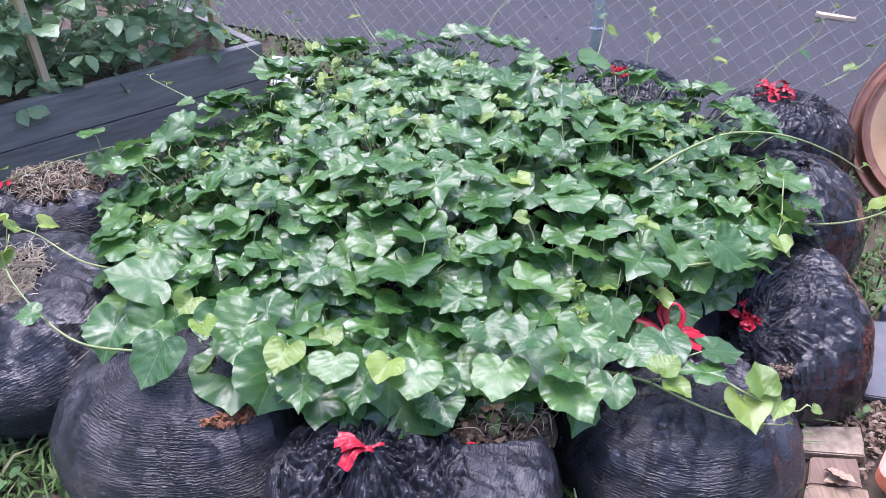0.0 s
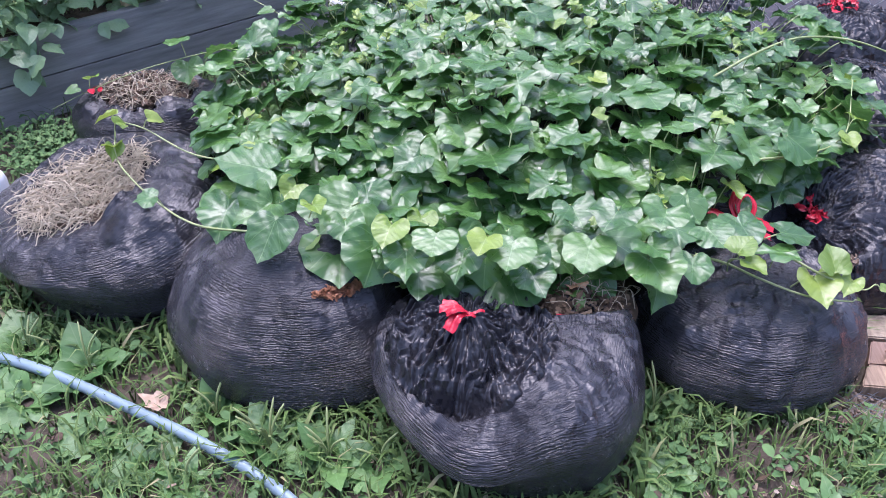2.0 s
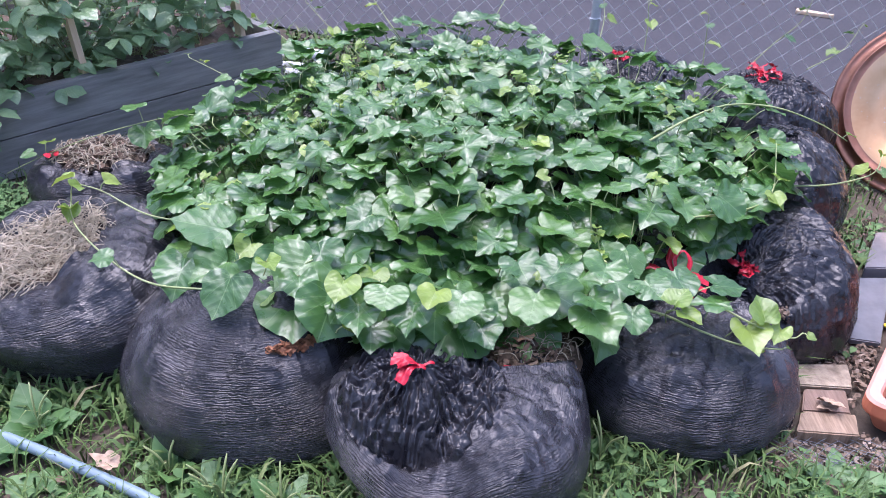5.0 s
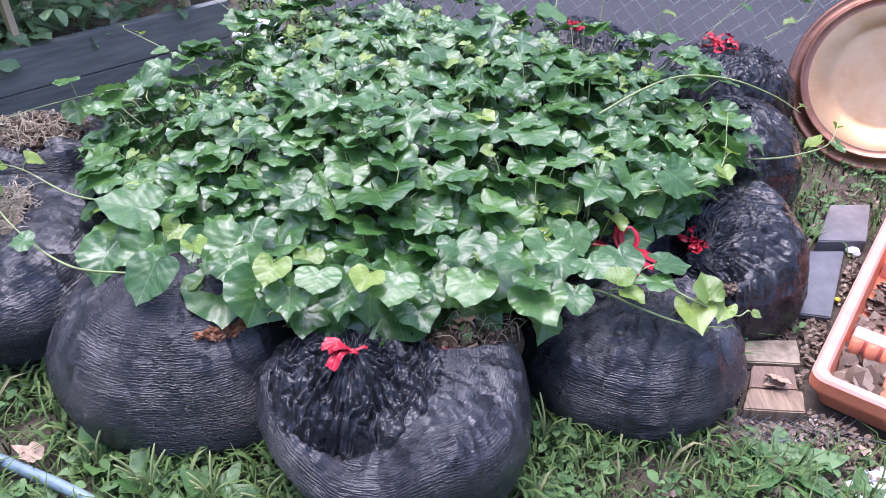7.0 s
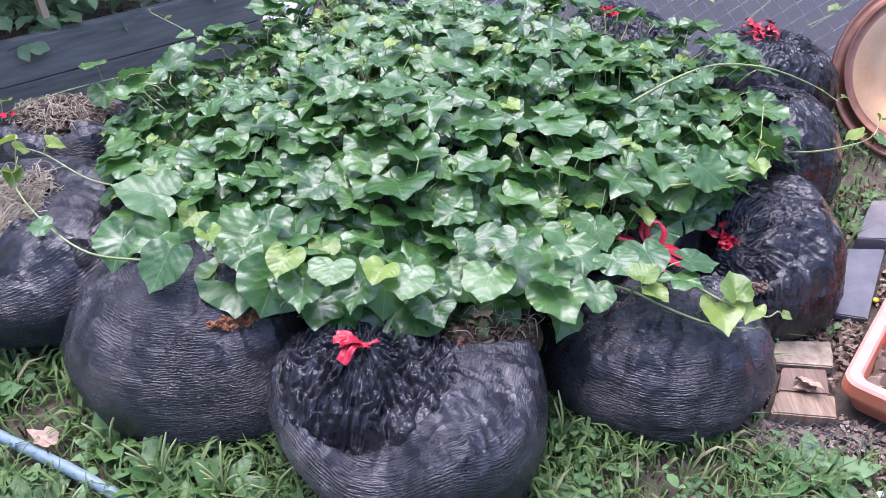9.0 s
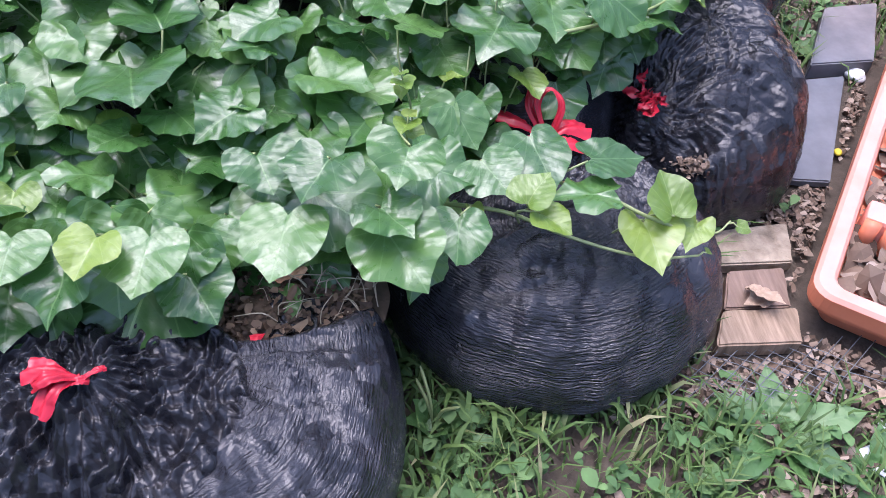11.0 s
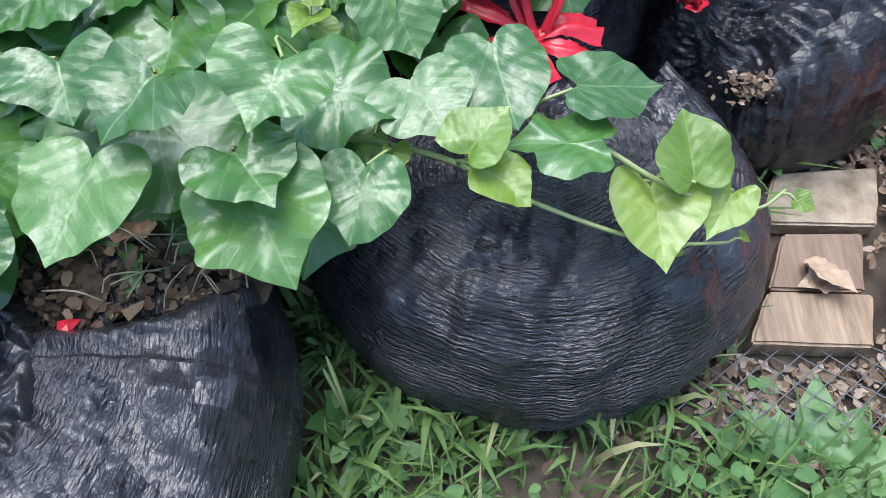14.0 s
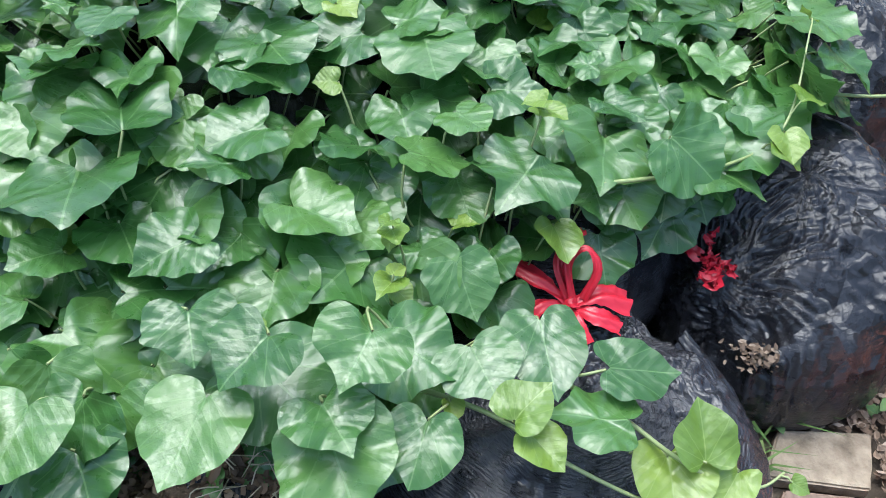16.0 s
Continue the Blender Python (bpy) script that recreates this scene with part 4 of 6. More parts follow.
# ---- sweet potato vines ----
def leaf_mesh(name, material, shape, seed, fold=0.22, droop=0.25, wave=0.035, rings=5, k=64):
    """A heart-shaped blade: stalk joint at the origin, tip at y = 1. shape: (degrees from the tip, radius) about (0, 0.33)."""
    ang = np.radians([s[0] for s in shape])
    rad = np.array([s[1] for s in shape])
    r = np.random.default_rng(seed)
    half = k // 2
    phi = np.linspace(0, np.pi, half + 1)
    base = np.interp(phi, ang, rad)
    sm = base.copy()
    sm[2:-2] = (base[1:-3] + 6 * base[2:-2] + base[3:-1]) / 8
    left = sm * (1 + 0.09 * vnoise(phi * 2.6, seed, 0, seed) * smooth(0, 0.4, phi) * smooth(np.pi, 2.6, phi))
    right = sm * (1 + 0.09 * vnoise(phi * 2.6, seed + 9, 0, seed + 5) * smooth(0, 0.4, phi) * smooth(np.pi, 2.6, phi))
    outline = [(math.sin(p) * q, 0.33 + math.cos(p) * q) for p, q in zip(phi, right)] + [(-math.sin(p) * q, 0.33 + math.cos(p) * q) for p, q in zip(phi[-2:0:-1], left[-2:0:-1])]
    n = len(outline)
    verts, uv = [], []

    def lift(x, y, s):
        side = math.sqrt(x * x + 0.004)
        z = fold * side - droop * max(0, y) ** 2 - 0.16 * smooth(0.2, 0.62, abs(x)) * abs(x) * (0.6 + fold) + 0.22 * max(0, 0.12 - y) * smooth(0.0, 0.25, abs(x))
        z += 0.5 * wave * s ** 3 * math.sin(11 * math.atan2(x, y - 0.3) + 2 * seed) + 1.3 * wave * s * s * math.sin((3 + seed % 3) * math.atan2(x, y - 0.3) + seed) + 0.045 * float(vnoise(x * 2.4 + 5, y * 2.4, seed, seed))
        return float(z)
    verts.append((0, 0.33, lift(0, 0.33, 0)))
    uv.append((0, 0.33))
    for g in range(1, rings + 1):
        s = (g / rings) ** 0.85
        for x, y in outline:
            px, py = x * s, 0.33 + (y - 0.33) * s
            verts.append((px, py, lift(px, py, s)))
            uv.append((px, py))
    faces = [(0, 1 + (j + 1) % n, 1 + j) for j in range(n)]
    for g in range(rings - 1):
        for j in range(n):
            a, b = 1 + g * n + j, 1 + g * n + (j + 1) % n
            faces.append((a, b, b + n, a + n))
    me = mesh_of(name, verts, faces, material, True, np.array(uv))
    me.flip_normals()
    return me


HEART = [(0, 0.67), (5, 0.61), (13, 0.535), (28, 0.49), (48, 0.485), (70, 0.51), (95, 0.545), (120, 0.585), (140, 0.59), (154, 0.53), (166, 0.42), (174, 0.33), (180, 0.29)]
SHOULDER = [(0, 0.69), (5, 0.61), (14, 0.52), (28, 0.47), (44, 0.49), (54, 0.53), (60, 0.545), (68, 0.525), (92, 0.545), (118, 0.585), (140, 0.59), (154, 0.53), (166, 0.42), (174, 0.33), (180, 0.29)]
BROAD = [(0, 0.62), (6, 0.56), (16, 0.5), (32, 0.48), (50, 0.52), (60, 0.565), (66, 0.575), (74, 0.56), (95, 0.58), (118, 0.62), (138, 0.62), (153, 0.54), (166, 0.41), (174, 0.32), (180, 0.28)]
ROUND = [(0, 0.61), (7, 0.555), (18, 0.51), (40, 0.49), (70, 0.5), (100, 0.53), (125, 0.56), (144, 0.555), (158, 0.48), (170, 0.37), (180, 0.3)]
LEAVES = [leaf_mesh("blade_a", M_LEAF, HEART, 1, 0.2, 0.1, 0.03), leaf_mesh("blade_b", M_LEAF, SHOULDER, 2, 0.28, 0.14, 0.04), leaf_mesh("blade_c", M_LEAF, BROAD, 3, 0.14, 0.14, 0.05),
          leaf_mesh("blade_d", M_LEAF, HEART, 4, 0.32, 0.18, 0.04), leaf_mesh("blade_e", M_LEAF, SHOULDER, 5, 0.08, 0.2, 0.055), leaf_mesh("blade_f", M_LEAF, BROAD, 6, 0.24, 0.18, 0.045), leaf_mesh("blade_g", M_LEAF, ROUND, 7, 0.1, 0.12, 0.04),
          leaf_mesh("blade_h", M_LEAF, SHOULDER, 18, 0.36, 0.12, 0.06), leaf_mesh("blade_i", M_LEAF, HEART, 19, 0.02, 0.24, 0.07)]
YOUNG = [leaf_mesh("young_a", M_YOUNG, HEART, 8, 0.45, 0.2, 0.03, 3, 32), leaf_mesh("young_b", M_YOUNG, SHOULDER, 9, 0.6, 0.3, 0.03, 3, 32), leaf_mesh("young_c", M_YOUNG, ROUND, 10, 0.25, 0.2, 0.03, 3, 32)]


def canopy_height(x, y):
    d, _ = edge_distance(x, y, CANOPY)
    return 0.315 + 0.115 * float(smooth(-0.02, 0.5, d)) + 0.028 * float(fbm(x * 3.2, y * 3.2, 0, 4, 2))


def leaf_pose(joint, tip_way, droop, roll, size):
    """The pose of a blade whose joint is at joint and whose tip points along azimuth tip_way (degrees), hanging by droop degrees."""
    return Matrix.Translation(joint) @ Euler((0, 0, radians(tip_way - 90))).to_matrix().to_4x4() @ Euler((radians(-droop), radians(roll), 0)).to_matrix().to_4x4() @ Matrix.Scale(size, 4)


def aim(joint, tip, width_over_length=1.0, roll=0.0):
    """A blade from joint to tip."""
    j, t = Vector(joint), Vector(tip)
    d = t - j
    az = math.degrees(math.atan2(d.y, d.x))
    dr = -math.degrees(math.atan2(d.z, math.hypot(d.x, d.y)))
    return leaf_pose(j, az, dr - 15, roll, d.length) @ Matrix.Diagonal((width_over_length, 1, 1, 1))


# single blades along the front rim: joint, tip, width over length, shape number, young
KEY_LEAVES = [
    ((0.178, 1.118, 0.362), (0.158, 1.03, 0.335), 1.15, 0, False),
    ((0.288, 1.11, 0.335), (0.327, 1.03, 0.305), 1.35, 3, False),
    ((0.282, 1.125, 0.362), (0.318, 1.075, 0.35), 1.5, 1, False),
    ((0.228, 1.165, 0.405), (0.195, 1.11, 0.385), 1.6, 3, False),
    ((0.322, 1.18, 0.405), (0.304, 1.118, 0.385), 1.5, 1, False),
    ((0.415, 1.22, 0.335), (0.446, 1.165, 0.315), 1.5, 0, False),
    ((0.38, 1.14, 0.322), (0.37, 1.07, 0.295), 1.1, 6, False),
    ((0.14, 1.195, 0.39), (0.16, 1.14, 0.37), 1.6, 3, False),
    ((0.485, 1.265, 0.33), (0.505, 1.17, 0.31), 0.95, 0, False),
    ((0.572, 1.148, 0.335), (0.492, 1.16, 0.32), 1.05, 4, False),
    ((0.552, 1.205, 0.34), (0.628, 1.215, 0.315), 0.95, 0, False),
    ((0.622, 1.148, 0.285), (0.626, 1.068, 0.262), 1.05, 0, True),
    ((0.652, 1.13, 0.31), (0.64, 1.19, 0.335), 1.1, 2, True),
    ((0.69, 1.135, 0.29), (0.664, 1.093, 0.275), 0.9, 0, True),
    ((0.462, 1.14, 0.335), (0.498, 1.178, 0.345), 1.2, 0, True),
    ((0.478, 1.135, 0.325), (0.515, 1.1, 0.315), 1.1, 2, True),
    ((0.03, 1.085, 0.375), (0.018, 1.01, 0.35), 1.25, 0, False),
    ((-0.06, 1.075, 0.36), (-0.075, 1.0, 0.325), 1.25, 1, False),
    ((0.06, 1.07, 0.325), (0.09, 1.015, 0.295), 1.4, 3, False),
    ((-0.17, 1.075, 0.35), (-0.165, 1.0, 0.32), 1.15, 1, False),
    ((-0.02, 1.075, 0.395), (-0.035, 1.015, 0.385), 1.2, 2, True),
    ((-0.2, 1.095, 0.395), (-0.21, 1.04, 0.37), 1.25, 0, True),
    ((-0.115, 1.09, 0.38), (-0.12, 1.03, 0.36), 1.5, 0, False),
    ((-0.19, 1.05, 0.32), (-0.165, 1.03, 0.31), 1.2, 0, True),
    ((-0.43, 1.125, 0.365), (-0.455, 1.06, 0.3), 1.25, 0, False),
    ((-0.36, 1.13, 0.405), (-0.33, 1.08, 0.41), 0.9, 0, True),
    ((-0.3, 1.15, 0.36), (-0.29, 1.085, 0.33), 1.2, 1, False),
]


def build_vines():
    r = np.random.default_rng(21)
    roots = [(-0.42, 1.25), (0.05, 1.25), (0.4, 1.35), (-0.45, 1.75), (0.0, 1.7), (0.5, 1.75), (-0.5, 2.15), (0.02, 2.2), (0.55, 2.2), (0.0, 2.6)]
    plants = [thing("sweet_potato_plant", x, y, 0.28, "leafy green sweet potato vine with heart-shaped wet leaves", "plant", "sweet potato vines") for x, y in roots]
    stems = [Heap() for _ in roots]

    def owner(x, y):
        return min(range(len(roots)), key=lambda i: (x - roots[i][0]) ** 2 + (y - roots[i][1]) ** 2)

    def put_leaf(m, me, stalk=0.12, thick=0.0016):
        j = m.translation
        i = owner(j.x, j.y)
        origin = Vector((*roots[i], 0.28))
        part("leaf", me, plants[i], Matrix.Translation(-origin) @ m)
        if stalk:
            toward = Vector((roots[i][0] - j.x, roots[i][1] - j.y, 0))
            toward = toward.normalized() * min(0.05, toward.length) if toward.length > 1e-3 else Vector((0, 0, 0))
            foot = Vector((j.x, j.y, max(0.2, j.z - stalk))) + toward * 0.8
            mid = (j + foot) / 2 + Vector((0.012 * r.normal(), 0.012 * r.normal(), 0.015))
            pts = [np.array(p) - np.array(origin) for p in (foot, mid, j)]
            stems[i].add(*tube(curve_through(pts, 6), thick, 4, False))

    taken = []
    for joint, tip, wl, shape, young in KEY_LEAVES:
        put_leaf(aim(joint, tip, 0.88 * wl, r.normal() * 6), (YOUNG if young else LEAVES)[shape], 0.06)
        c = (Vector(joint) + Vector(tip)) / 2
        taken.append((c.x, c.y, 0.032))

    def scatter(tries, gap, lower):
        spots = []
        cell = {}
        for _ in range(tries):
            x, y = r.uniform(-1.0, 1.05), r.uniform(0.95, 2.95)
            d, _w = edge_distance(x, y, CANOPY)
            if d < 0.0 or ((x - 0.55) / 0.105) ** 2 + ((y - 1.33) / 0.085) ** 2 < 1:
                continue
            g = gap * (1.0 + 0.12 * r.normal())
            key = (int(x / 0.1), int(y / 0.1))
            near = [q for a in (-1, 0, 1) for b in (-1, 0, 1) for q in cell.get((key[0] + a, key[1] + b), ())]
            if any((x - u) ** 2 + (y - v) ** 2 < g * g for u, v in near):
                continue
            if not lower and y < 1.3 and any((x - u) ** 2 + (y - v) ** 2 < w * w for u, v, w in taken):
                continue
            cell.setdefault(key, []).append((x, y))
            spots.append((x, y, d))
        return spots

    for x, y, d in scatter(26000, 0.046, False):
        _, way = edge_distance(x, y, CANOPY)
        out = math.degrees(math.atan2(OUT_SIGN * way[1], OUT_SIGN * way[0]))
        rim = float(smooth(0.16, 0.0, d))
        az = -90 + r.normal() * 75
        # near the rim the tips turn outward and hang
        diff = (out - az + 180) % 360 - 180
        az += diff * rim * 0.75
        toward = max(0.0, -OUT_SIGN * way[1])
        droop = -5 + 13 * r.normal() + 24 * rim * toward
        size = float(np.clip(0.073 + 0.015 * r.normal(), 0.04, 0.105)) * (1.0 + 0.2 * float(smooth(1.5, 1.15, y)))
        z = canopy_height(x, y) + 0.022 * r.normal()
        if y < 1.3 and 0.05 < x < 0.6 and d < 0.035:
            continue
        young = r.random() < 0.07
        me = YOUNG[r.integers(3)] if young else LEAVES[r.integers(9)]
        if young:
            size, z = size * 0.55, z + 0.014
        put_leaf(leaf_pose((x, y, z), az, droop, r.normal() * 11, size) @ Matrix.Diagonal((r.uniform(1.0, 1.3), 1, 1, 1)), me)
    for x, y, d in scatter(16000, 0.058, True):
        z = canopy_height(x, y) - 0.045 - 0.035 * r.random()
        put_leaf(leaf_pose((x, y, z), r.uniform(0, 360), 10 + 18 * r.normal(), r.normal() * 16, 0.08) @ Matrix.Diagonal((1.15, 1, 1, 1)), LEAVES[r.integers(9)], 0.06)
    # hanging leaves that close the front
    for x, y, d in scatter(9000, 0.05, True):
        if y > 1.5 or d < 0.06:
            continue
        z = canopy_height(x, y) - 0.012 - 0.03 * r.random()
        put_leaf(leaf_pose((x, y, z), -90 + 45 * r.normal(), 16 + 12 * r.normal(), r.normal() * 14, 0.088) @ Matrix.Diagonal((1.15, 1, 1, 1)), LEAVES[r.integers(9)], 0.05)
    # the skirt that hangs over the rim
    n = len(CANOPY)
    for i in range(n):
        a, b = Vector(CANOPY[i]), Vector(CANOPY[(i + 1) % n])
        ln = (b - a).length
        w = Vector((b.y - a.y, a.x - b.x)).normalized() * OUT_SIGN
        for s in np.arange(0.02, ln, 0.042):
            p = a.lerp(b, s / ln) + w * 0.02 * r.normal()
            for level in (0, 1):
                if math.hypot(p.x - 0.55, p.y - 1.34) < 0.13:
                    continue
                if p.y < 1.25 and level == 0 and any((p.x - u) ** 2 + (p.y - v) ** 2 < 0.05 ** 2 for u, v, _ in taken):
                    continue
                if level and (w.y > -0.25 or r.random() < 0.35):
                    continue
                if p.y < 1.35 and p.x < 0.7 and (level == 0 or p.x > 0.1 or r.random() < 0.2):
                    continue
                az = math.degrees(math.atan2(w.y, w.x)) + r.normal() * 28
                z = (0.335 if level == 0 else 0.295) + (0.05 if w.y > -0.25 else 0.03 if p.y < 1.35 else 0) + 0.014 * r.normal() + 0.02
                back = 0.03 if p.y > 1.35 else 0.06
                put_leaf(leaf_pose((p.x - w.x * back, p.y - w.y * back, z), az, 34 * max(0.0, -w.y) + 2 + 12 * r.normal(), r.normal() * 12, 0.084 + 0.012 * r.normal()) @ Matrix.Diagonal((1.15, 1, 1, 1)), LEAVES[r.integers(9)], 0.05)
    # upright shoots with tiny tip leaves
    for k in range(46):
        x, y = r.uniform(-0.75, 0.9), r.uniform(1.25, 2.75)
        d, _w = edge_distance(x, y, CANOPY)
        if d < 0.04:
            continue
        i = owner(x, y)
        origin = np.array([*roots[i], 0.28])
        z = canopy_height(x, y)
        hgt = r.uniform(0.03, 0.1)
        pts = np.array([(x, y, z - 0.08), (x + 0.01 * r.normal(), y, z), (x + 0.02 * r.normal(), y + 0.02 * r.normal(), z + hgt)])
        stems[i].add(*tube(curve_through(pts - origin, 8), np.linspace(0.0022, 0.0012, len(curve_through(pts, 8))), 4))
        for q in range(3):
            put_leaf(leaf_pose(pts[2] - (0, 0, 0.012 * q), r.uniform(0, 360), r.uniform(-40, 20), 0, r.uniform(0.018, 0.036)), YOUNG[r.integers(3)], 0)

    # long runners that trail past the rim
    def runner(points, thick, leaves, tips=()):
        c = curve_through(points, 30)
        i = owner(*points[0][:2])
        origin = np.array([*roots[i], 0.28])
        stems[i].add(*tube(c - origin, np.linspace(thick, thick * 0.45, len(c)), 6))
        for s, az, size, young, lift in leaves:
            p = c[int(s * (len(c) - 1))]
            q = p + np.array([0.012 * math.cos(radians(az)), 0.012 * math.sin(radians(az)), lift])
            stems[i].add(*tube(np.array([p, (p + q) / 2 + (0, 0, 0.004), q]) - origin, 0.0013, 4, False))
            put_leaf(leaf_pose(q, az, r.uniform(0, 30), r.normal() * 15, size), (YOUNG if young else LEAVES)[r.integers(3)], 0)

    runner([(0.34, 1.2, 0.285), (0.395, 1.185, 0.29), (0.451, 1.165, 0.292), (0.509, 1.133, 0.285), (0.584, 1.107, 0.272), (0.635, 1.094, 0.272), (0.685, 1.097, 0.268)], 0.0034, [(1.0, 20, 0.012, True, 0.0), (0.93, 200, 0.012, True, 0.0), (0.18, -70, 0.025, True, 0.01)])
    runner([(0.5, 1.22, 0.3), (0.57, 1.172, 0.31), (0.613, 1.145, 0.302), (0.648, 1.128, 0.295), (0.685, 1.122, 0.285), (0.719, 1.13, 0.272), (0.742, 1.146, 0.275)], 0.003, [(0.98, -30, 0.02, True, 0.0)])
    runner([(-0.4, 1.16, 0.31), (-0.5, 1.15, 0.315), (-0.62, 1.17, 0.31), (-0.74, 1.25, 0.315), (-0.86, 1.37, 0.325), (-0.92, 1.5, 0.325)], 0.003, [(0.55, 200, 0.05, False, 0.03), (0.8, 120, 0.045, True, 0.03), (0.95, 60, 0.04, True, 0.04), (0.88, -60, 0.04, True, 0.02)])
    runner([(-0.56, 1.35, 0.35), (-0.68, 1.36, 0.36), (-0.8, 1.42, 0.38), (-0.86, 1.44, 0.385)], 0.0025, [(1.0, 200, 0.05, True, 0.02), (0.7, 30, 0.04, True, 0.02)])
    runner([(-0.58, 1.95, 0.36), (-0.78, 1.98, 0.33), (-1.0, 1.95, 0.28), (-1.16, 1.9, 0.23), (-1.32, 1.9, 0.15)], 0.0022, [(0.4, 150, 0.07, False, 0.04), (0.8, 100, 0.05, True, 0.03), (0.85, 220, 0.04, False, 0.02)])
    runner([(0.52, 1.78, 0.4), (0.64, 1.87, 0.43), (0.76, 1.93, 0.45), (0.9, 1.95, 0.44), (1.02, 1.92, 0.41), (1.1, 1.9, 0.37)], 0.004, [(0.3, -60, 0.06, False, 0.0), (0.97, 10, 0.03, True, 0.01)])
    runner([(0.55, 1.45, 0.36), (0.7, 1.5, 0.36), (0.79, 1.58, 0.37), (0.83, 1.72, 0.43)], 0.003, [(0.6, -80, 0.05, True, 0.02), (0.7, 40, 0.045, True, 0.02), (0.5, -30, 0.05, True, 0.02), (1.0, 90, 0.03, True, 0.0)])
    runner([(0.85, 1.75, 0.3), (0.98, 1.74, 0.31), (1.1, 1.8, 0.3), (1.22, 1.92, 0.27), (1.3, 2.05, 0.26)], 0.003, [(0.7, 170, 0.055, True, 0.02), (0.75, -60, 0.05, False, 0.01), (1.0, 60, 0.03, True, 0.0)])
    runner([(-0.58, 1.9, 0.34), (-0.78, 1.97, 0.3), (-0.92, 2.0, 0.25)], 0.0025, [(1.0, -80, 0.08, False, 0.03), (0.8, 60, 0.06, False, 0.02)])
    # climbing tips against the fence and the raised bed
    for pts in ([(0.1, 2.62, 0.4), (0.18, 2.76, 0.5), (0.3, 2.9, 0.56), (0.42, 3.0, 0.56)], [(0.66, 2.6, 0.36), (0.67, 2.66, 0.46), (0.66, 2.68, 0.53)], [(0.83, 2.45, 0.36), (0.83, 2.48, 0.45), (0.83, 2.5, 0.53)],
                [(1.0, 2.5, 0.36), (1.08, 2.54, 0.43), (1.17, 2.58, 0.5), (1.2, 2.6, 0.58)], [(-0.2, 2.58, 0.38), (-0.3, 2.72, 0.46), (-0.36, 2.8, 0.52)], [(-0.42, 2.3, 0.36), (-0.55, 2.38, 0.42), (-0.66, 2.42, 0.48)],
                [(-0.55, 2.02, 0.36), (-0.68, 2.08, 0.41), (-0.8, 2.12, 0.45)], [(-0.33, 2.45, 0.36), (-0.45, 2.56, 0.42), (-0.54, 2.64, 0.48)], [(0.5, 2.62, 0.38), (0.54, 2.8, 0.42), (0.56, 2.98, 0.44)], [(1.2, 2.5, 0.36), (1.35, 2.6, 0.4), (1.45, 2.72, 0.45)]):
        runner(pts, 0.002, [(1.0, r.uniform(0, 360), 0.022, True, 0.006), (0.8, r.uniform(0, 360), 0.03, r.random() < 0.6, 0.008), (0.45, r.uniform(0, 360), 0.045, r.random() < 0.4, 0.01)])
    for p, h in zip(plants, stems):
        if h.v:
            part("vine_tangle", h.mesh("stems", M_STEM), p, None, "pale green leaf stalks and runners", kind="stuff")


build_vines()

# ---- raised bed with bean plants ----
BED_CORNER, BED_WAY = Vector((-0.7, 2.92, 0)), Vector((-0.69, -0.724, 0)).normalized()
BED_IN = Vector((-BED_WAY.y, BED_WAY.x, 0))
if BED_IN.x > 0:
    BED_IN = -BED_IN
BED_TURN = math.degrees(math.atan2(BED_WAY.y, BED_WAY.x))


def plank(name, centre, size, turn, mat, parent, bevel=0.003):
    return part(name, from_bm(name, boxes([((0, 0, 0), size, 0)], bevel), mat, False), parent, pose(*centre, 0, 0, turn))


